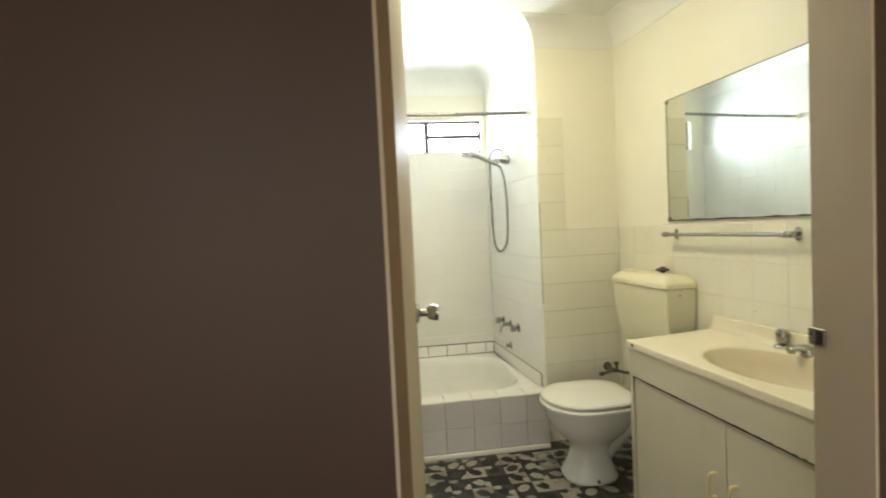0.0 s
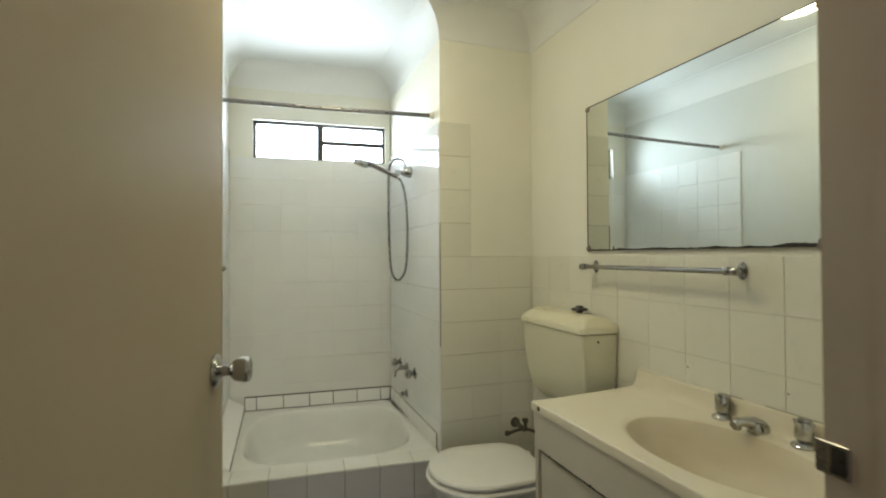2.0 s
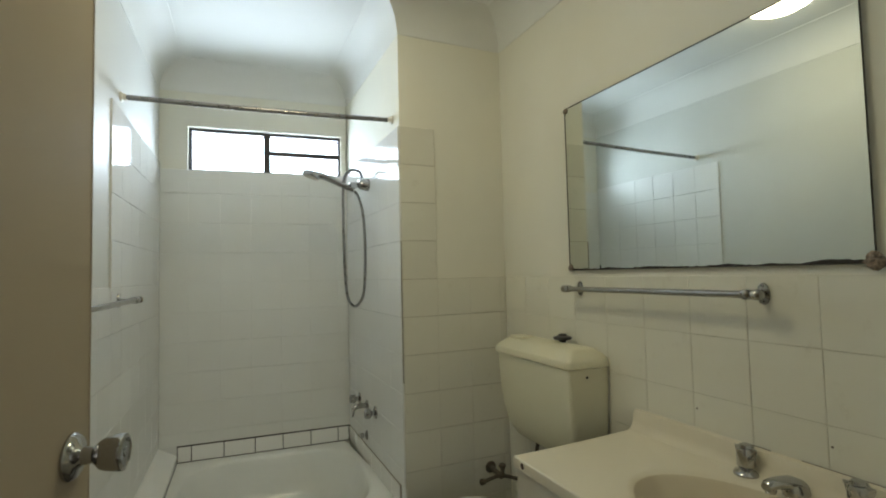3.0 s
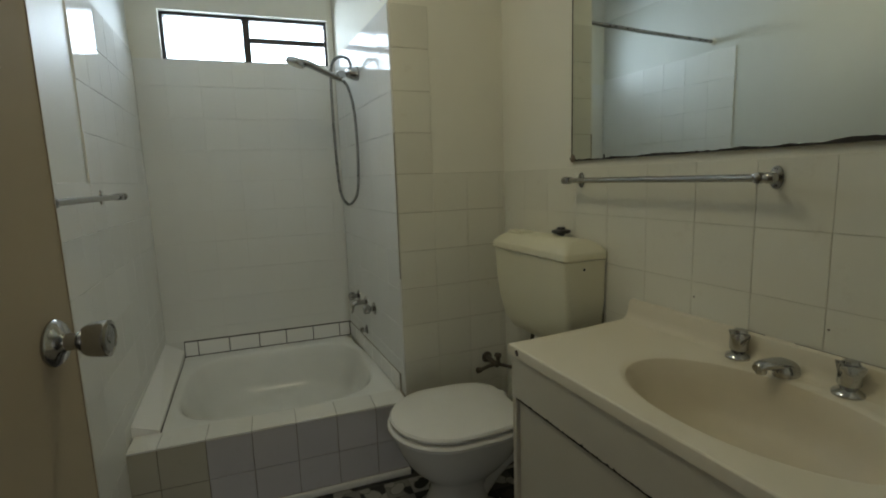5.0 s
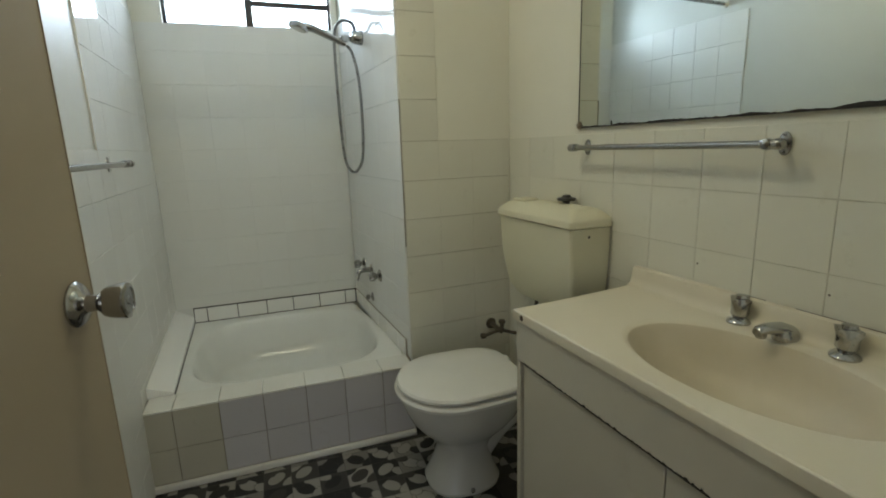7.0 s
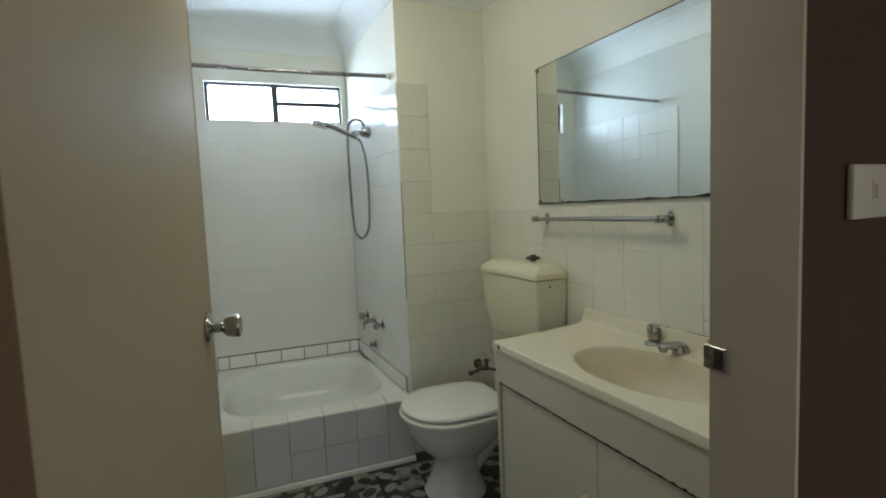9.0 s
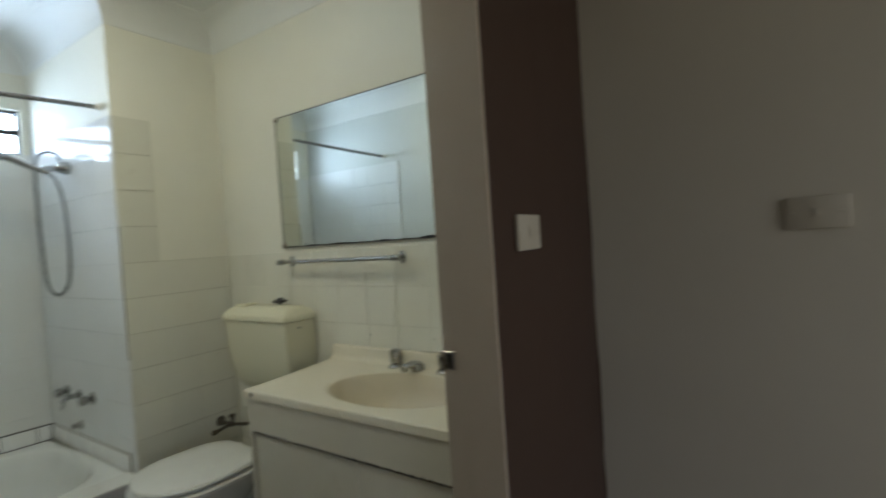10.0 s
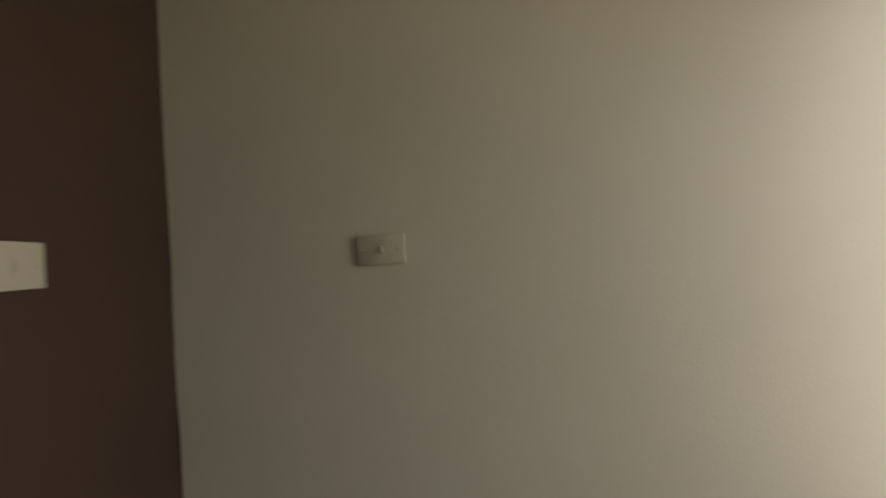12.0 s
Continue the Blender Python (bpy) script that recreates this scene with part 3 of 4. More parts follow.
# sloped shelf along the left wall
near = [(left_x(1.627), RIM - 0.01), (0.004, RIM - 0.01), (0.006, 0.320), (left_x(1.627), 0.352)]
far = [(left_x(YB), RIM - 0.01), (-0.034, RIM - 0.01), (-0.033, 0.334), (left_x(YB), 0.384)]
bm = loft([[(x, 1.627, z) for x, z in near], [(x, YB - 0.001, z) for x, z in far]])
bmesh.ops.bevel(bm, geom=[e for e in bm.edges if e.calc_length() > 0.5], offset=0.0016, segments=2, affect="EDGES")
single("bath_shelf", bm, SKIRT_TILE, "white sloped ledge between the bath and the wall", "shelf")
bm = loft([[(0.004, 1.632, RIM), (0.0070, 1.632, RIM), (0.0070, 1.632, RIM + 0.004), (0.004, 1.632, RIM + 0.006)], [(-0.035, YB - 0.002, RIM), (-0.032, YB - 0.002, RIM), (-0.032, YB - 0.002, RIM + 0.004), (-0.035, YB - 0.002, RIM + 0.006)]])
structure("sealant_bath_shelf", bm, GROUT_DARK, "dark mouldy sealant between ledge and bath", "sealant")

# ---------------------------------------------------------------- shower and bath taps on the chase wall
NCH = Vector((-(YB - CY), CX1 - CX0, 0)).normalized()      # out of the chase's left face


def on_chase(y, z, off=0.0):
    return Vector((chase_x(y), y, z)) + NCH * (0.005 + off)


def bath_tap(y, z):
    p = on_chase(y, z)
    ob = thing("bath_tap", p, "chrome bath tap on the tiled wall", "tap", "bath taps")
    part("flange", lathe([(0.0, 0), (0.031, 0), (0.030, 0.004), (0.020, 0.010), (0.013, 0.012)], p, NCH, 24), RAIL_CHROME, ob)
    part("spindle", lathe([(0.011, 0.010), (0.011, 0.024), (0.015, 0.026)], p, NCH, 18), RAIL_CHROME, ob)
    bm = lathe([(0.0, 0.024), (0.017, 0.024), (0.022, 0.029), (0.023, 0.048), (0.018, 0.055), (0.0, 0.057)], p, NCH, 18)
    for i, v in enumerate(bm.verts):
        k = (i % 18) % 3
        if k == 0:
            c = p + NCH * (v.co - p).dot(NCH)
            v.co = c + (v.co - c) * 0.84
    part("handle", bm, RAIL_CHROME, ob)


bath_tap(2.255, 0.588)
bath_tap(1.962, 0.586)
p = on_chase(2.110, 0.585)
spout = thing("bath_spout", p, "short chrome bath spout between the taps", "spout")
part("flange", lathe([(0.0, 0), (0.029, 0), (0.027, 0.005), (0.016, 0.009)], p, NCH, 24), RAIL_CHROME, spout)
part("pipe", tube([p + NCH * 0.004, p + NCH * 0.035 + Vector((0, 0, 0.002)), p + NCH * 0.062 + Vector((0, 0, -0.002)), p + NCH * 0.074 + Vector((0, 0, -0.016))], lambda u: 0.0135 - 0.002 * u, 16), RAIL_CHROME, spout)
part("diverter", tube([p + NCH * 0.070 + Vector((0, 0, -0.012)), p + NCH * 0.072 + Vector((0, 0, -0.034)), p + NCH * 0.078 + Vector((0, 0, -0.048))], 0.0045, 10), CHROME_DULL, spout)

p = on_chase(2.03, 1.683)
shower = thing("hand_shower", p, "chrome hand shower on a wall bracket with a hanging hose", "shower")
part("bracket", lathe([(0.0, 0), (0.032, 0), (0.031, 0.012), (0.025, 0.040), (0.019, 0.052), (0.0, 0.054)], p, NCH, 28), CHROME, shower)
part("holder", lathe([(0.010, 0.045), (0.012, 0.060), (0.016, 0.066), (0.016, 0.092), (0.011, 0.096)], p, NCH + Vector((0, 0, -0.10)), 20), CHROME, shower)
h0, h1 = p + NCH * 0.075 + Vector((0, 0.0, -0.030)), p + NCH * 0.262 + Vector((0, 0.035, 0.042))
part("handle", tube([h0, h0.lerp(h1, 0.35) + Vector((0, 0, 0.004)), h0.lerp(h1, 0.75) + Vector((0, 0, 0.010)), h1], lambda u: 0.0125 + 0.006 * u, 16), CHROME, shower)
d = Vector((-0.35, 0.05, -1)).normalized()
part("spray_head", lathe([(0.0, -0.017), (0.022, -0.016), (0.040, -0.006), (0.045, 0.005), (0.043, 0.014), (0.0, 0.016)], h1 + NCH * 0.010 + Vector((0, 0, 0.002)), d, 30), CHROME, shower)
part("spray_face", lathe([(0.0, 0.0155), (0.038, 0.0155), (0.036, 0.018), (0.0, 0.019)], h1 + NCH * 0.010 + Vector((0, 0, 0.002)), d, 30), SWITCH_PLASTIC, shower, "pale grey spray plate")
hose = [p + NCH * 0.030 + Vector((0, 0, 0.030)), p + NCH * 0.045 + Vector((0, 0, 0.062)), p + NCH * 0.085 + Vector((0, 0.005, 0.068)), p + NCH * 0.118 + Vector((0, 0.012, 0.030)),
        p + NCH * 0.125 + Vector((0, 0.018, -0.08)), p + NCH * 0.122 + Vector((0, 0.02, -0.34)), p + NCH * 0.112 + Vector((0, 0.02, -0.53)), p + NCH * 0.085 + Vector((0, 0.02, -0.592)),
        p + NCH * 0.055 + Vector((0, 0.01, -0.585)), p + NCH * 0.030 + Vector((0, 0.0, -0.52)), p + NCH * 0.022 + Vector((0, 0, -0.34)), p + NCH * 0.028 + Vector((0, 0, -0.17)),
        p + NCH * 0.048 + Vector((0, 0, -0.070)), p + NCH * 0.072 + Vector((0, 0, -0.034))]
part("hose", tube(hose, lambda u: 0.0068 + 0.0004 * math.sin(u * 1760), 10, steps=90), HOSE_METAL, shower, "ribbed metal hose")

# curtain rod across the alcove
rod = thing("curtain_rod", (0.4, 1.66, 1.893), "bare chrome shower curtain rod across the bath alcove", "curtain rod")
xr = chase_x(1.66) - 0.006
part("rod", tube([(left_x(1.66) + 0.004, 1.66, 1.897), (0.4, 1.66, 1.893), (xr, 1.66, 1.897)], 0.0095, 16), CHROME_DULL, rod)
part("end_socket", lathe([(0.0, 0), (0.019, 0), (0.018, 0.005), (0.0125, 0.008), (0.0125, 0.018), (0.0, 0.018)], (left_x(1.66) + 0.001, 1.66, 1.897), (1, 0, 0)), SWITCH_PLASTIC, rod, "white plastic socket")
part("end_socket", lathe([(0.0, 0), (0.019, 0), (0.018, 0.005), (0.0125, 0.008), (0.0125, 0.018), (0.0, 0.018)], (xr + 0.004, 1.66, 1.897), (-1, 0, 0)), SWITCH_PLASTIC, rod, "white plastic socket")


# towel rails
def towel_rail(wall_x, s, y0, y1, z, e0, e1, label, fit):
    """A rail on posts at y0 and y1, running from e0 to e1; s points into the room."""
    ob = thing("towel_rail", (wall_x, (y0 + y1) / 2, z), label, "towel rail", "towel rails")
    off = wall_x + s * 0.052
    for y in (y0, y1):
        bm = lathe([(0.0, 0), (0.0255, 0), (0.0245, 0.002), (0.0105, 0.004), (0.0075, 0.008), (0.0070, 0.030), (0.011, 0.040), (0.0125, 0.052), (0.011, 0.062), (0.0, 0.066)], (wall_x, y, z), (s, 0, 0), 24)
        for v in bm.verts:
            if abs(v.co.x - wall_x) < 0.006:
                v.co.y = y + (v.co.y - y) * 0.62       # oval back plate
        post = part("post", fit(bm), RAIL_CHROME, ob)
        for k in (-1, 1):
            part("screw", fit(lathe([(0.0, 0), (0.003, 0), (0.002, 0.0016), (0.0, 0.002)], (wall_x + s * 0.006, y, z + k * 0.019), (s, 0, 0), 8)), CHROME_DULL, post)
    part("bar", fit(tube([(off, e0, z), (off, e1, z)], 0.0085, 16)), RAIL_CHROME, ob)
    for y, k in ((e0, -1), (e1, 1)):
        part("end_cap", fit(lathe([(0.0085, -0.004), (0.012, -0.002), (0.0125, 0.008), (0.009, 0.014), (0.0, 0.015)], (off, y, z), (0, k, 0), 18)), RAIL_CHROME, ob)


towel_rail(XR - 0.006, -1, 0.466, 1.098, 1.173, 0.447, 1.110, "chrome towel rail on the tiles under the mirror", lean)
towel_rail(XL + 0.006, 1, 1.00, 1.620, 1.168, 0.95, 1.690, "chrome towel rail beside the bath", lean_left)

# ---------------------------------------------------------------- toilet
TY = 1.190
toilet = thing("toilet", (1.02, TY, 0), "white china toilet with its lid down beside the bath", "toilet")


def seat_ring(z, grow=0.0, x0=0.764, x1=1.205, w=0.194):
    """Plan of the seat: round front, narrower square back."""
    out = []
    for i in range(48):
        a = 2 * math.pi * i / 48
        c, s_ = math.cos(a), math.sin(a)
        cxx = 0.955
        if c < 0:
            x, y = cxx + (cxx - x0 + grow) * c, (w + grow) * s_
        else:
            x = cxx + (x1 - cxx + grow) * abs(c) ** 0.46
            y = (w + grow) * math.copysign(abs(s_) ** 0.44, s_) * (1 - 0.08 * abs(c) ** 1.5)
        out.append((x, TY + y, z))
    return out


part("lid", loft([seat_ring(0.3905, -0.008), seat_ring(0.3930, -0.003), seat_ring(0.4010, -0.002), seat_ring(0.4080, -0.008), seat_ring(0.4115, -0.025), seat_ring(0.4135, -0.08)]), SEAT_PLASTIC, toilet)
part("seat", loft([seat_ring(0.3630, -0.010), seat_ring(0.3650, 0.003), seat_ring(0.3760, 0.006), seat_ring(0.3820, 0.001), seat_ring(0.3845, -0.010), seat_ring(0.3850, -0.03)]), SEAT_PLASTIC, toilet)
for k in (-1, 1):
    part("seat_hinge", lathe([(0.0, -0.018), (0.011, -0.016), (0.011, 0.016), (0.0, 0.018)], (1.214, TY + k * 0.075, 0.385), (0, 1, 0), 14), SEAT_PLASTIC, toilet)


def pan_ring(x0, x1, w, z, power=2.3):
    out = []
    for i in range(48):
        a = 2 * math.pi * i / 48
        c, s_ = math.cos(a), math.sin(a)
        out.append(((x0 + x1) / 2 + (x1 - x0) / 2 * math.copysign(abs(c) ** (2 / power), c), TY + w * math.copysign(abs(s_) ** (2 / power), s_), z))
    return out


pan = [pan_ring(0.858, 1.120, 0.118, 0.0, 2.5), pan_ring(0.855, 1.123, 0.120, 0.012, 2.5), pan_ring(0.868, 1.112, 0.108, 0.035, 2.5), pan_ring(0.888, 1.096, 0.093, 0.085, 2.4), pan_ring(0.902, 1.088, 0.083, 0.135, 2.3),
       pan_ring(0.896, 1.098, 0.088, 0.165), pan_ring(0.870, 1.128, 0.111, 0.195), pan_ring(0.836, 1.160, 0.140, 0.228), pan_ring(0.806, 1.195, 0.163, 0.266), pan_ring(0.787, 1.220, 0.175, 0.308), pan_ring(0.777, 1.236, 0.182, 0.340),
       pan_ring(0.776, 1.238, 0.183, 0.357), pan_ring(0.780, 1.234, 0.179, 0.363)]
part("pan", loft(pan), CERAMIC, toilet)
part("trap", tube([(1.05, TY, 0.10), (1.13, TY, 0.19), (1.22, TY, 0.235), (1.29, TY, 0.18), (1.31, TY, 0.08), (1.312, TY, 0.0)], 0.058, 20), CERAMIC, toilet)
for k in (-1, 1):
    part("floor_bolt", lathe([(0.0, 0), (0.009, 0), (0.008, 0.006), (0.0, 0.009)], (0.985, TY + k * 0.116, 0.016), (0, k * 0.5, 1), 10), CHROME_DULL, toilet)

cistern = thing("toilet_cistern", (1.37, 1.19, 0.62), "yellowed cream plastic toilet cistern with black push button", "cistern")


def set_back(bm):
    """Turns the cistern's meshes along the wall behind."""
    for v in bm.verts:
        v.co.x += LEAN * (1.19 - v.co.y)
    return bm


CI0, CI1, CA, CB = 1.276, 1.430, 0.975, 1.412


def rrect(x0, x1, y0, y1, z, r=0.03, seg=6):
    out = []
    for qx, qy, a0 in ((x1 - r, y1 - r, 0), (x0 + r, y1 - r, 90), (x0 + r, y0 + r, 180), (x1 - r, y0 + r, 270)):
        for k in range(seg + 1):
            a = radians(a0 + 90 * k / seg)
            out.append((qx + r * math.cos(a), qy + r * math.sin(a), z))
    return out


body = [rrect(1.350, CI1, 1.040, 1.346, 0.600, 0.02), rrect(1.326, CI1, 1.010, 1.376, 0.614, 0.026), rrect(1.303, CI1, 0.989, 1.397, 0.655, 0.024), rrect(1.290, CI1, 0.979, 1.407, 0.730, 0.018),
        rrect(1.282, CI1, CA + 0.002, CB - 0.002, 0.800, 0.012), rrect(CI0, CI1, CA, CB, 0.921, 0.010)]
part("tank", set_back(loft(body)), CISTERN_PLASTIC, cistern)
lid = [rrect(CI0 - d, CI1 + min(d, 0.001), CA - d, CB + d, z, r) for d, z, r in ((0.004, 0.924, 0.012), (0.008, 0.927, 0.014), (0.008, 0.945, 0.016), (0.005, 0.951, 0.018), (-0.006, 0.964, 0.020), (-0.021, 0.977, 0.022), (-0.030, 0.982, 0.022), (-0.055, 0.985, 0.02))]
lid_ob = part("lid", set_back(loft(lid)), CISTERN_PLASTIC, cistern)
part("raised_pad", set_back(box(1.305, 1.285, 0.981, 1.365, 1.362, 0.992, 0.003, 2)), CISTERN_PLASTIC, lid_ob)
part("flush_button", lathe([(0.0, 0), (0.012, 0), (0.013, 0.010), (0.030, 0.011), (0.034, 0.015), (0.031, 0.021), (0.016, 0.025), (0.013, 0.031), (0.0, 0.033)], (1.390, 1.150, 0.982), seg=12), BLACK_PLASTIC, cistern, "black domed flush button")
part("side_plug", lathe([(0.0, 0), (0.005, 0), (0.004, 0.002), (0.0, 0.0025)], (1.360, CA + 0.001, 0.895), (0, -1, 0), 10), BLACK_PLASTIC, cistern, "small black overflow plug")
part("flush_pipe", tube([(1.385, 1.19, 0.61), (1.385, 1.19, 0.50), (1.375, 1.19, 0.40), (1.34, 1.19, 0.335), (1.225, 1.19, 0.322)], 0.022, 16), SEAT_PLASTIC, cistern, "white plastic flush pipe")

valve = thing("stop_valve", (1.30, 1.50, 0.40), "dull chrome stop valve and supply pipe below the cistern", "valve")
part("body", tube([(1.30, chase_front(1.30) - 0.007, 0.405), (1.30, 1.52, 0.405), (1.30, 1.485, 0.405)], 0.011, 14), VALVE_METAL, valve)
part("rose", lathe([(0.0, 0), (0.025, 0), (0.022, 0.006), (0.010, 0.009)], (1.30, chase_front(1.30) - 0.006, 0.405), (0, -1, 0), 20), VALVE_METAL, valve)
part("handle", box(1.294, 1.466, 0.405, 1.306, 1.490, 0.448, 0.005, 2), VALVE_METAL, valve)
part("handle_knob", lathe([(0.0, 0), (0.013, 0.002), (0.016, 0.008), (0.013, 0.016), (0.0, 0.018)], (1.30, 1.478, 0.442), seg=10), VALVE_METAL, valve)
part("supply_pipe", tube([(1.225, 1.49, 0.395), (1.30, 1.495, 0.405), (1.365, 1.46, 0.395), (1.385, 1.38, 0.44), (1.385, 1.34, 0.56), (1.385, 1.32, 0.63)], 0.0075, 10), VALVE_METAL, valve)
part("side_tap", lathe([(0.012, 0), (0.012, 0.016), (0.007, 0.02)], (1.225, 1.49, 0.395), (-1, 0, 0), 12), VALVE_METAL, valve)

# ---------------------------------------------------------------- vanity
XV = right_x(0.861)      # the wall behind the vanity's open end


def lean_vanity(bm):
    """Sets the vanity along the leaning wall, its front turned more to fit the camera's view."""
    for v in bm.verts:
        k = min(1.0, max(0.0, (v.co.x - 1.03) / (XV - 1.03)))
        v.co.x += (0.066 * (1 - k) + LEAN * k) * (0.861 - v.co.y)
    return bm


def tilt_top(bm):
    """Raises the moulded top a little towards the wall, to fit the camera's view."""
    for v in bm.verts:
        v.co.z += 0.020 * min(1.0, max(0.0, (v.co.x - 1.03) / (XV - 1.06))) ** 1.4
    return lean_vanity(bm)


VX, VY0, VY1, VZ = 1.030, YF + 0.008, 0.861, 0.742
vanity = thing("vanity_cabinet", (1.27, 0.35, 0), "worn cream-painted bathroom vanity cabinet", "cabinet")
part("end_panel", lean_vanity(box(1.038, VY1 - 0.026, 0.0, XV - 0.007, VY1 - 0.010, 0.596)), VANITY_PAINT, vanity)
part("end_panel", lean_vanity(box(1.052, VY0 + 0.002, 0.0, XV - 0.007, VY0 + 0.018, 0.712)), VANITY_PAINT, vanity)
part("plinth", lean_vanity(box(1.10, VY0 + 0.018, 0.0, 1.115, VY1 - 0.026, 0.10)), VANITY_PAINT, vanity)
part("bottom_shelf", lean_vanity(box(1.06, VY0 + 0.018, 0.10, XV - 0.01, VY1 - 0.026, 0.115)), VANITY_PAINT, vanity)

# apron with a ragged chipped lower edge
random.seed(5)
bm = bmesh.new()
ys = [VY0 + 0.002 + (VY1 - 0.010 - VY0 - 0.002) * i / 240 for i in range(241)]
low = [0.5965 + random.gauss(0, 0.0013) + (0.0035 if random.random() < 0.05 else 0) for _ in ys]
f0 = [bm.verts.new((1.036, y, 0.713)) for y in ys]
f1 = [bm.verts.new((1.036, y, z)) for y, z in zip(ys, low)]
b0 = [bm.verts.new((1.052, y, 0.713)) for y in ys]
b1 = [bm.verts.new((1.052, y, z)) for y, z in zip(ys, low)]
for i in range(240):
    bm.faces.new((f0[i], f0[i + 1], f1[i + 1], f1[i]))
    bm.faces.new((b0[i], b1[i], b1[i + 1], b0[i + 1]))
    bm.faces.new((f1[i], f1[i + 1], b1[i + 1], b1[i]))
    bm.faces.new((f0[i], b0[i], b0[i + 1], f0[i + 1]))
bm.faces.new((f0[0], f1[0], b1[0], b0[0])), bm.faces.new((f0[-1], b0[-1], b1[-1], f1[-1]))
part("apron", lean_vanity(bm), VANITY_PAINT, vanity, smooth=False)
# a black strip fills the slit between apron and doors
part("apron_gap_strip", lean_vanity(box(1.0385, VY0 + 0.002, 0.5895, 1.0525, VY1 - 0.027, 0.598)), BLACKENED, vanity, "black strip in the gap under the apron")
mid = (VY0 + VY1) / 2
for y0, y1, hy in ((VY0 + 0.004, mid - 0.002, mid - 0.045), (mid + 0.002, VY1 - 0.030, mid + 0.045)):
    leaf = part("door", lean_vanity(box(1.046, y0, 0.07, 1.058, y1, 0.590, 0.002, 1)), VANITY_PAINT, vanity)
    bm = tube([(1.047, hy, 0.395), (1.024, hy, 0.392), (1.018, hy, 0.355), (1.024, hy, 0.318), (1.047, hy, 0.315)], 0.0065, 12)
    part("handle", lean_vanity(bm), CREAM_KNOB, leaf, "cream plastic bow handle")

top = thing("vanity_basin_top", (1.27, 0.35, 0.712), "cream moulded vanity top with an oval basin and upstand", "basin")
bcx, bcy, bax, bay = 1.240, 0.352, 0.150, 0.264
N = 72
x0, x1, y0, y1 = VX + 0.004, XV - 0.0275, VY0, VY1 - 0.004
edge, hole = [], []
for p in oval(bcx, bcy, VZ, 1, 1, N, 2):
    dx, dy = (p[0] - bcx), (p[1] - bcy)
    k = min((x1 - bcx) / dx if dx > 1e-6 else 9, (x0 - bcx) / dx if dx < -1e-6 else 9, (y1 - bcy) / dy if dy > 1e-6 else 9, (y0 - bcy) / dy if dy < -1e-6 else 9)
    edge.append((bcx + dx * k, bcy + dy * k, VZ))
ang = [math.atan2(e[1] - bcy, e[0] - bcx) for e in edge]


def basin_ring(f, z, sx=0.0):
    return [(bcx + sx + bax * f * math.cos(math.atan2(math.sin(a) * bax, math.cos(a) * bay)), bcy + bay * f * math.sin(math.atan2(math.sin(a) * bax, math.cos(a) * bay)), z) for a in ang]


def put_corners(ring):
    """Moves the ring's nearest points onto the four plan corners."""
    for c in ((x0, y0), (x0, y1), (x1, y0), (x1, y1)):
        i = min(range(len(ring)), key=lambda q: (ring[q][0] - c[0]) ** 2 + (ring[q][1] - c[1]) ** 2)
        ring[i] = (c[0], c[1], ring[i][2])
    return ring


edge = put_corners(edge)
grow = lambda ring, d, z: [(x - d if x < x0 + 1e-4 else x, y + d if y > y1 - 1e-4 else y, z) for x, y, _ in ring]
rings = [grow(edge, 0.000, 0.712), grow(edge, 0.004, 0.714), grow(edge, 0.0045, 0.732), grow(edge, 0.003, 0.7395), edge, [(bcx + (x - bcx) * 0.97, bcy + (y - bcy) * 0.985, VZ) for x, y, _ in edge]]
for f, z, sx in ((1.07, VZ, 0), (1.03, VZ - 0.0018, 0), (0.99, VZ - 0.007, 0), (0.95, VZ - 0.018, 0), (0.88, VZ - 0.050, 0.002), (0.76, VZ - 0.095, 0.004), (0.58, VZ - 0.118, 0.006), (0.36, VZ - 0.128, 0.008), (0.10, VZ - 0.132, 0.008)):
    rings.append(basin_ring(f, z, sx))
part("basin_slab", tilt_top(loft(rings[:9], cap0=False, cap1=False)), VANITY_TOP, top)
part("bowl", tilt_top(loft(rings[8:], cap0=False)), BOWL, top, "tan-stained oval bowl")
up = [(XV - 0.048, VZ - 0.002), (XV - 0.036, VZ + 0.0025), (XV - 0.028, VZ + 0.012), (XV - 0.0245, VZ + 0.026), (XV - 0.022, VZ + 0.044), (XV - 0.018, VZ + 0.053), (XV - 0.012, VZ + 0.056), (XV - 0.0055, VZ + 0.056), (XV - 0.0055, 0.712), (XV - 0.048, 0.712)]
part("upstand", tilt_top(loft([[(x, VY0, z) for x, z in up], [(x, VY1 - 0.001, z) for x, z in up]])), VANITY_TOP, top)
bm = bmesh.new()
for y0, y1 in ((VY0 + 0.004, 0.16), (0.17, 0.405), (0.47, 0.53)):
    box(XV - 0.0075, y0, VZ + 0.0545, XV - 0.0042, y1, VZ + 0.0571, bm=bm)
part("sealant", tilt_top(bm), GROUT_GREY, top, "grey mouldy sealant along the upstand")
part("chip", lean_vanity(lathe([(0.0, 0), (0.009, 0.0), (0.006, 0.0012), (0.0, 0.0014)], (VX - 0.0005, VY1 - 0.045, 0.728), (-1, 0, 0), 7)), RUST, top, "dark chip in the front edge")
part("basin_waste", tilt_top(lathe([(0.0, 0), (0.022, 0), (0.021, 0.003), (0.0, 0.002)], (bcx + 0.008, bcy, VZ - 0.131))), CHROME_DULL, top)


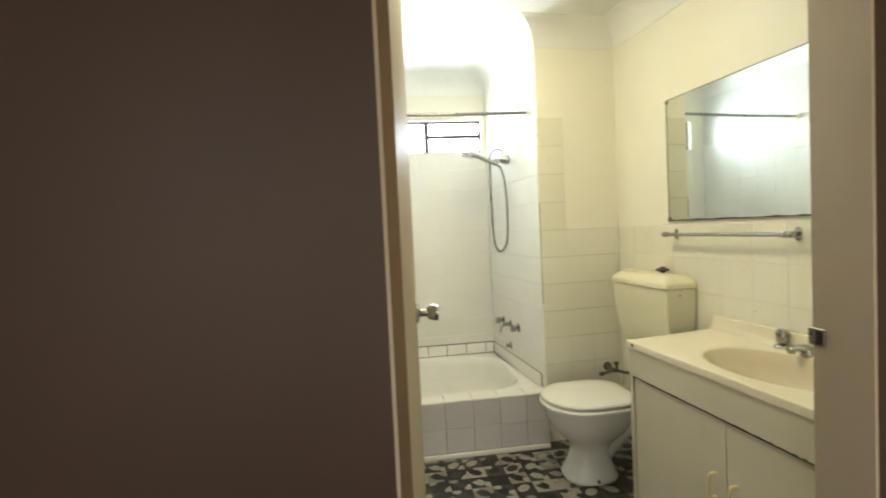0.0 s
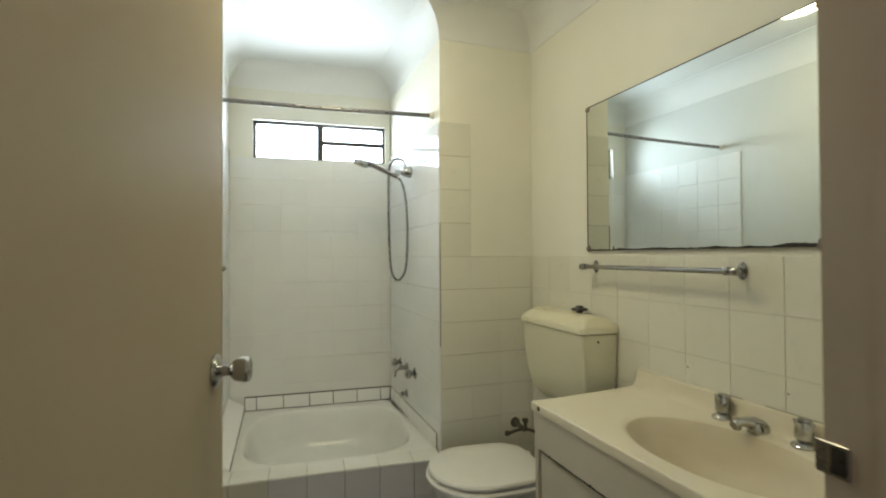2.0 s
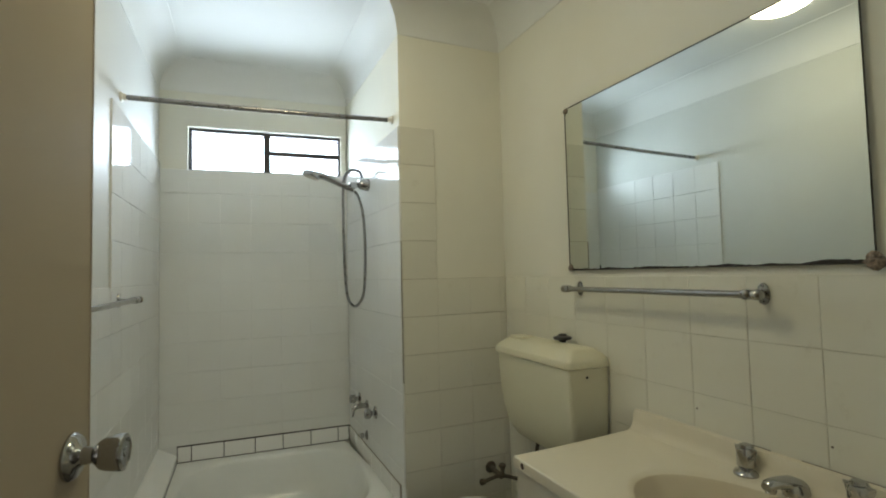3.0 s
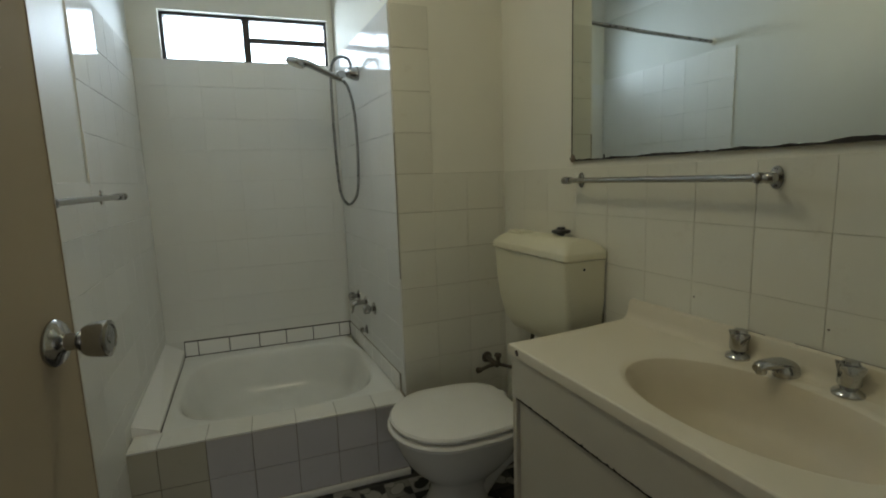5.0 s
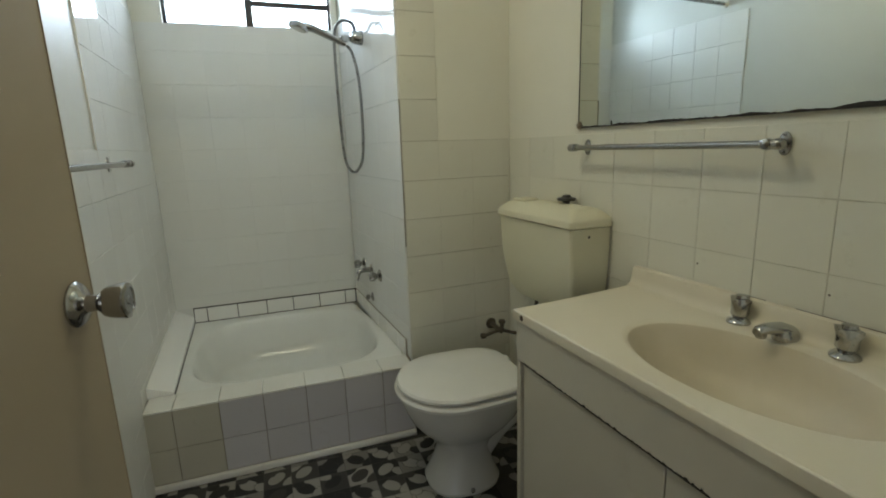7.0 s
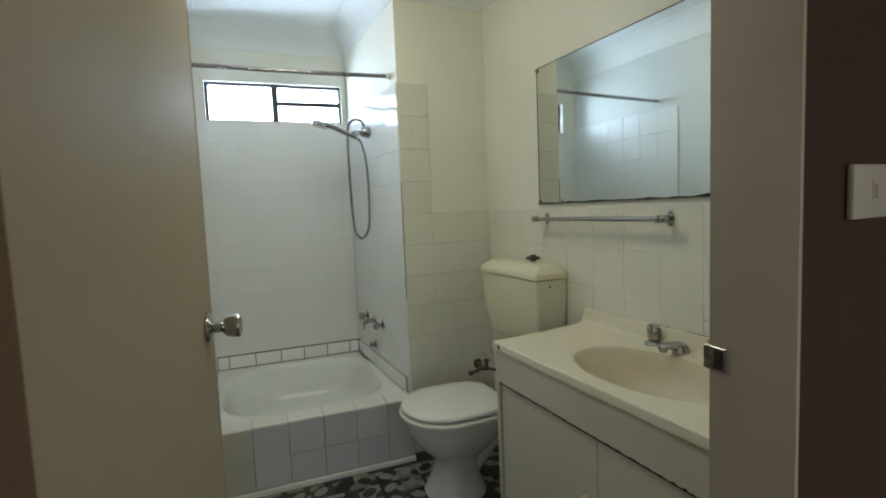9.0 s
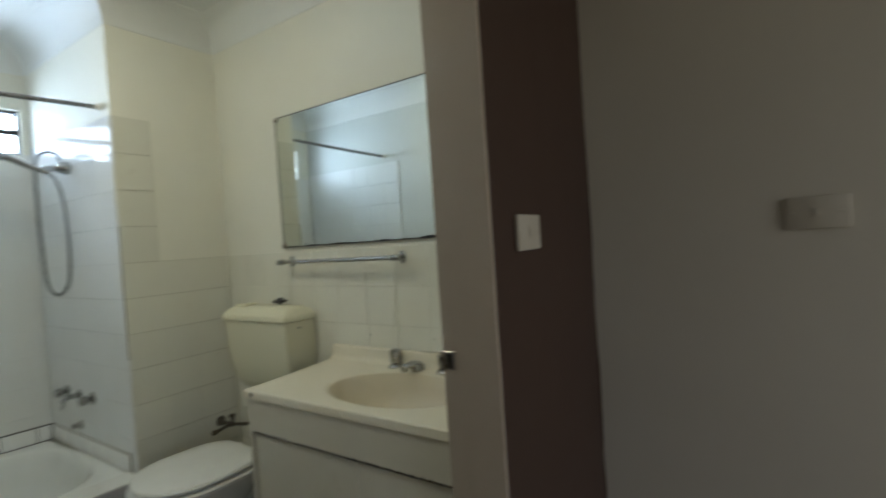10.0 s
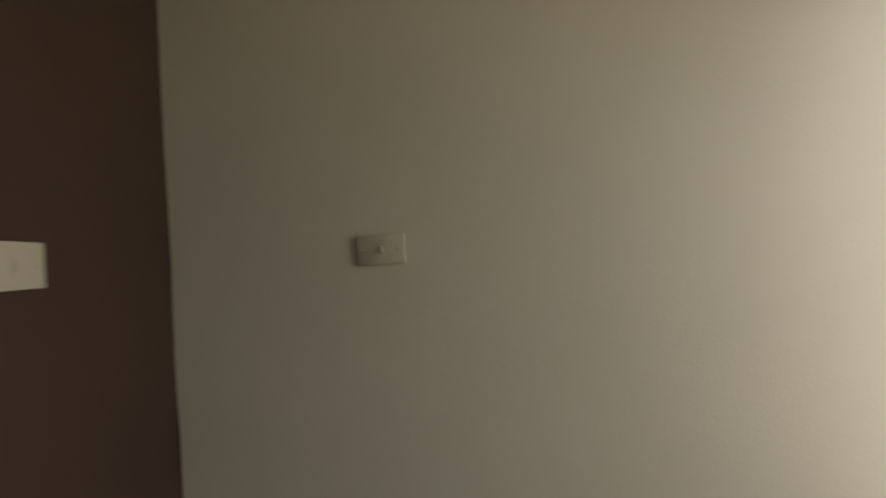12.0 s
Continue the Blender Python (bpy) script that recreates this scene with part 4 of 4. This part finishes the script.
def basin_tap(y):
    p = (XV - 0.040 + LEAN * (0.861 - y), y, VZ + 0.0178)
    ob = thing("basin_tap", p, "chrome basin tap with a four-winged handle", "tap", "basin taps")
    part("base", lathe([(0.0, 0), (0.027, 0), (0.0275, 0.004), (0.024, 0.009), (0.014, 0.013), (0.011, 0.017)], p, seg=28), CHROME, ob)
    bm = bmesh.new()
    rings = []
    for r, h, wing in ((0.014, 0.014, 0.0), (0.0195, 0.022, 0.0), (0.0195, 0.040, 0.002), (0.0185, 0.056, 0.009), (0.0165, 0.061, 0.0115), (0.013, 0.062, 0.004), (0.012, 0.068, 0.0), (0.0, 0.069, 0.0)):
        ring = []
        for i in range(32):
            a = 2 * math.pi * i / 32
            rr = max(r, 1e-4) + wing * max(0.0, math.cos(4 * a)) ** 2
            ring.append((p[0] + rr * math.cos(a), p[1] + rr * math.sin(a), p[2] + h))
        rings.append(ring)
    part("handle", loft(rings, bm), CHROME, ob)


basin_tap(0.503)
basin_tap(0.284)
p = Vector((XV - 0.044 + LEAN * 0.46, 0.393, VZ + 0.0172))
sp = thing("basin_spout", p, "low chrome basin spout between the taps", "spout")
part("base", loft([oval(p.x, p.y, p.z, 0.030, 0.024, 28), oval(p.x, p.y, p.z + 0.006, 0.031, 0.024, 28), oval(p.x - 0.003, p.y, p.z + 0.022, 0.025, 0.019, 28), oval(p.x - 0.008, p.y, p.z + 0.032, 0.014, 0.011, 28)]), CHROME, sp)
body = []
for x, y, z, w, h in ((0.018, -0.004, 0.010, 0.010, 0.008), (0.008, -0.002, 0.016, 0.021, 0.016), (-0.010, 0.003, 0.022, 0.020, 0.017), (-0.030, 0.008, 0.026, 0.0165, 0.0135), (-0.048, 0.013, 0.026, 0.0145, 0.0115), (-0.060, 0.016, 0.023, 0.0135, 0.0105), (-0.066, 0.0175, 0.019, 0.0105, 0.0080)):
    body.append([p + Vector((x, y + w * math.cos(2 * math.pi * q / 20), z + h * math.sin(2 * math.pi * q / 20))) for q in range(20)])
part("spout", loft(body), CHROME, sp)
part("outlet", lathe([(0.0105, 0.0), (0.0115, -0.008), (0.0100, -0.013), (0.0, -0.013)], p + Vector((-0.056, 0.015, 0.020)), seg=18), CHROME, sp)

# ---------------------------------------------------------------- mirror
mirror = thing("wall_mirror", (XR, 0.744, 1.238), "large frameless wall mirror with rusted corners and edge", "mirror")
MY0, MY1, MZ0, MZ1 = 0.249, 1.141, 1.238, 1.819
MX = XR - 0.011
bm = bmesh.new()
cut = 0.014
plan = [(MY0 + cut, MZ0), (MY1 - cut, MZ0), (MY1, MZ0 + cut), (MY1, MZ1 - cut), (MY1 - cut, MZ1), (MY0 + cut, MZ1), (MY0, MZ1 - cut), (MY0, MZ0 + cut)]
loft([[(XR - 0.006, y, z) for y, z in plan], [(MX, y, z) for y, z in plan]], bm)
part("glass", lean(bm), MIRROR, mirror, smooth=False)
random.seed(11)


def ragged(y0, y1, z, depth, count, seed):
    """A strip of eaten silver along the lower edge, uneven on top."""
    random.seed(seed)
    bm = bmesh.new()
    a, b = [], []
    h = depth
    for i in range(count + 1):
        y = y0 + (y1 - y0) * i / count
        h = max(0.0015, min(0.013, h + random.gauss(0, 0.0012) + (depth * (1.4 - i / count) - h) * 0.2))
        a.append(bm.verts.new((MX - 0.0008, y, z - 0.002)))
        b.append(bm.verts.new((MX - 0.0008, y, z + h)))
    for i in range(count):
        bm.faces.new((a[i], a[i + 1], b[i + 1], b[i]))
    return bm


part("corroded_edge", lean(ragged(MY0, MY1 - 0.01, MZ0, 0.005, 120, 3)), BLACKENED, mirror, "black corroded lower edge", smooth=False)
part("dark_edge", lean(box(MX - 0.001, MY1 - 0.001, MZ0 + 0.01, MX + 0.005, MY1 + 0.0025, MZ1 - 0.01)), BLACKENED, mirror, "dark side edge")
part("dark_edge", lean(box(MX - 0.0006, MY0 - 0.0008, MZ0 + 0.01, MX + 0.0026, MY0 + 0.0008, MZ1 - 0.01)), BLACKENED, mirror, "dark side edge")
part("dark_edge", lean(box(MX - 0.001, MY0 + 0.01, MZ1 - 0.001, MX + 0.005, MY1 - 0.01, MZ1 + 0.002)), BLACKENED, mirror, "dark upper edge")
for y, z, r in ((MY1 - 0.004, MZ0 + 0.006, 0.013), (MY1 - 0.004, MZ1 - 0.008, 0.011), (MY0 + 0.002, MZ0 + 0.004, 0.018), (MY0 + 0.004, MZ1 - 0.008, 0.011)):
    bm = lathe([(0.0, 0), (r, 0.0), (r * 0.8, 0.004), (r * 0.35, 0.006), (0.0, 0.0065)], (MX - 0.0005, y, z), (-1, 0, 0), 14)
    for v in bm.verts:
        v.co.y += random.gauss(0, r * 0.13)
        v.co.z += random.gauss(0, r * 0.13)
    part("corner_clip", lean(bm), CLIP_RUST, mirror, "rust-stained corner clip")

# ---------------------------------------------------------------- ceiling light, switches
lamp = thing("ceiling_light", (0.46, 0.89, HB), "lit round glass oyster light on the ceiling", "ceiling light")
part("base_ring", lathe([(0.0, 0), (0.136, 0), (0.139, 0.010), (0.134, 0.016), (0.0, 0.016)], (0.46, 0.89, HB), (0, 0, -1), 48), SWITCH_PLASTIC, lamp)
part("glass_dome", lathe([(0.133, 0.014), (0.130, 0.030), (0.114, 0.050), (0.082, 0.066), (0.04, 0.074), (0.0, 0.076)], (0.46, 0.89, HB), (0, 0, -1), 48, cap=False), OYSTER, lamp, "glowing frosted glass dome")


def switch_plate(center, out, side, label):
    """A wall switch plate: bevelled plate, one small rocker."""
    c, o, s_ = Vector(center), Vector(out).normalized(), Vector(side).normalized()
    ob = thing("light_switch", c, label, "switch", "switch plates")
    m = Matrix.Translation(c) @ Matrix((s_, o.cross(s_), o)).transposed().to_4x4()
    for nm, w, h, z0, z1, mat, bev in (("plate", 0.117, 0.072, 0.0, 0.009, PLATE_PLASTIC, 0.003), ("rocker_frame", 0.020, 0.030, 0.009, 0.0100, PLATE_PLASTIC, 0.0), ("rocker", 0.011, 0.018, 0.009, 0.0130, PLATE_PLASTIC, 0.002)):
        bm = box(-w / 2, -h / 2, z0, w / 2, h / 2, z1, bev, 2)
        bmesh.ops.transform(bm, matrix=m, verts=bm.verts)
        part(nm, bm, mat, ob)
    for k in (-1, 1):
        bm = lathe([(0.0, 0), (0.004, 0), (0.003, 0.001), (0.0, 0.0012)], m @ Vector((k * 0.043, 0, 0.009)), o, 10)
        part("screw_cap", bm, PLATE_PLASTIC, ob)


w = Vector((FX - DX1 - 0.022, FYC - YH, 0)).normalized()
n_out = Vector((w.y, -w.x, 0))
c = Vector((DX1 + 0.022, YH, 1.232)) + w * (1.028 - DX1 - 0.022) / w.x
switch_plate(c, n_out, w, "white single light switch plate on the brown wall")
switch_plate((FX, -0.772, 1.234), (-1, 0, 0), (0, -1, 0), "white switch plate on the cream hall wall")

# ---------------------------------------------------------------- tiles
random.seed(21)
# grout beds, 1 mm proud of the walls
structure("grout_right", lean(box(XR - 0.001, YF + 0.006, 0, XR, CORNER[1] - 0.003, DADO)), GROUT_CREAM, "stained cream grout between the wall tiles", "grout")
JOINTS = [YF + 0.006] + [0.355 + 0.1565 * k for k in range(-3, 8)] + [CORNER[1] - 0.006]
JOINTS = [u for u in JOINTS if YF <= u <= CORNER[1] - 0.004]
lay_tiles(wall_right, (right_x(0) - 0.001, 0, 0), (LEAN, -1, 0), (-1, -LEAN, 0), [-u for u in JOINTS[::-1]], ROWS, WALL_TILE, depth=0.0024)
FR = [0.001, 0.153, 0.304, 0.454, math.hypot(CORNER[0] - CX0, CORNER[1] - CY) - 0.007]
AF, NF = Vector((1, LEAN, 0)).normalized(), Vector((LEAN, -1, 0)).normalized()
C0 = Vector((CX0, CY, 0)) + NF * 0.001


def front_bed(u0, u1):
    """Plan of a thin grout bed on the chase's front."""
    pts = [Vector((CX0, CY, 0)) + AF * u for u in (u0, u1)]
    return [(v.x, v.y) for v in (pts[0] + NF * 0.001, pts[1] + NF * 0.001, pts[1], pts[0])]


structure("grout_chase", prism(front_bed(0.001, FR[-1]), 0, DADO), GROUT_TAN, "stained tan grout between the chase tiles", "grout")
structure("grout_chase_column", prism(front_bed(0.001, 0.153), DADO, TOP), GROUT_TAN, "stained tan grout in the tile column", "grout")
lay_tiles(wall_chase, C0, AF, NF, FR, ROWS, WALL_TILE, gap=(0.0002, 0.0017), depth=0.004)
lay_tiles(wall_chase, C0, AF, NF, FR[:2], [DADO] + HIGH, WALL_TILE, gap=(0.0002, 0.0017), depth=0.004)

L = math.hypot(YB - CY, CX1 - CX0)
AD = Vector((CX0 - CX1, CY - YB, 0)).normalized()      # from back to front along the chase's left face
start = Vector((CX1, YB, 0)) + NCH * 0.001
low_rows = [0.386] + [z for z in ROWS if z > 0.42] + HIGH
bm = prism([(CX1, YB), (CX0, CY), (CX0 + NCH.x * 0.001, CY), (CX1 + NCH.x * 0.001, YB)], 0.30, TOP)
structure("grout_shower_side", bm, GROUT_PAINTED, "painted-over grout of the shower wall", "grout")
lay_tiles(wall_chase, start, AD, NCH, [0.006] + [L - T * k for k in range(5, -1, -1)], low_rows, SHOWER_TILE, gap=(0.0, 0.0006))
BX = [left_x(YB) + 0.006] + [0.017 + T * k for k in range(0, 6)] + [chase_x(YB) - 0.007]
structure("grout_back", box(left_x(YB), YB - 0.001, 0.30, chase_x(YB), YB, WZ0), GROUT_PAINTED, "painted-over grout of the end wall", "grout")
lay_tiles(wall_back, (0, YB - 0.001, 0), (1, 0, 0), (0, -1, 0), BX, [z for z in low_rows if z < WZ0 - 0.05] + [WZ0 - 0.001], BACK_TILE, gap=(0.0, 0.0007))
LY = [1.525] + [1.525 + T * k for k in range(1, 7)] + [YB - 0.006]
structure("grout_left_shower", lean_left(box(XL, 1.525, 0.30, XL + 0.001, YB, TOP)), GROUT_PAINTED, "painted-over grout of the side wall", "grout")
structure("grout_left", lean_left(box(XL, YF + 0.01, 0, XL + 0.001, 1.525, DADO)), GROUT_PAINTED, "painted-over grout of the half-height tiles", "grout")
lay_tiles(wall_left, (left_x(0) + 0.001, 0, 0), (-0.044, 1, 0), (1, 0.044, 0), LY, low_rows, SHOWER_TILE, gap=(0.0, 0.0003))
lay_tiles(wall_left, (left_x(0) + 0.001, 0, 0), (-0.044, 1, 0), (1, 0.044, 0), [YF + 0.012] + [1.525 - T * k for k in range(11, -1, -1)], ROWS, SHOWER_TILE, gap=(0.0, 0.0003))

# cut tiles along the bath's back and side, in dark grout
structure("grout_bath_back", box(XL + 0.046, YB - 0.006, RIM, chase_x(YB), YB - 0.001, 0.386), GROUT_DARK, "black mouldy grout along the bath", "grout")
SB = [XL + 0.048, 0.033, 0.186, 0.338, 0.480, 0.627, 0.775, chase_x(YB) - 0.012]
lay_tiles(wall_back, (0, YB - 0.006, 0), (1, 0, 0), (0, -1, 0), SB, [RIM + 0.003, 0.382], SKIRT_TILE, gap=(0.0045, 0.0045), name="skirting_tile")
off = NCH * 0.006
bm = prism([(CX1, YB - 0.006), (chase_x(1.62), 1.62), (chase_x(1.62) + off.x, 1.62), (CX1 + off.x, YB - 0.006)], RIM, 0.385)
structure("grout_bath_side", bm, GROUT_GREY, "grey mouldy grout beside the bath", "grout")
lay_tiles(wall_chase, Vector((CX1, YB, 0)) + off, AD, NCH, [0.012, 0.16, 0.315, 0.47, 0.625, 0.78, 0.876], [RIM + 0.003, 0.381], SKIRT_TILE, gap=(0.004, 0.004), name="skirting_tile")

# hob tiles: two rows on the front, one on top
HX = [left_x(1.5) + 0.002, 0.017, 0.169, 0.321, 0.476, 0.625, 0.776, 0.904]
for us, mat in ((HX[:3], APRON_CREAM), (HX[2:], APRON_TILE)):
    lay_tiles(hob, (0, 1.506, 0), (1, 0, 0), (0, -1, 0), us, [0.028, 0.160, 0.3065], mat, gap=(0.0024, 0.0024))
lay_tiles(hob, (0, 1.500, HZ - 0.0055), (1, 0, 0), (0, 0, 1), HX, [0.0, 0.124], HOB_TILE, gap=(0.0016, 0.0016), name="edge_tile", depth=0.006)

# small marks: the dark cracked corner of the chase, plugged screw holes, a nick at the mirror's foot
part("corner_crack", box(CX0 - 0.0046, CY - 0.0046, 0.80, CX0 - 0.0012, CY - 0.0012, 1.372), GROUT_GREY, wall_chase, "dark cracked grout down the corner")
for y, z in ((0.655, 0.868), (0.345, 0.866)):
    x = right_x(y) - 0.006
    part("plugged_hole", lathe([(0.0, 0), (0.0026, 0), (0.002, 0.0006), (0.0, 0.0008)], (x, y, z), (-1, -LEAN, 0), 9), RUST, wall_right, "rust-brown plugged screw hole")
part("edge_nick", lean(box(MX - 0.0015, 0.985, MZ0, MX - 0.0003, 0.989, MZ0 + 0.014)), BLACKENED, mirror, "dark nick in the silver")
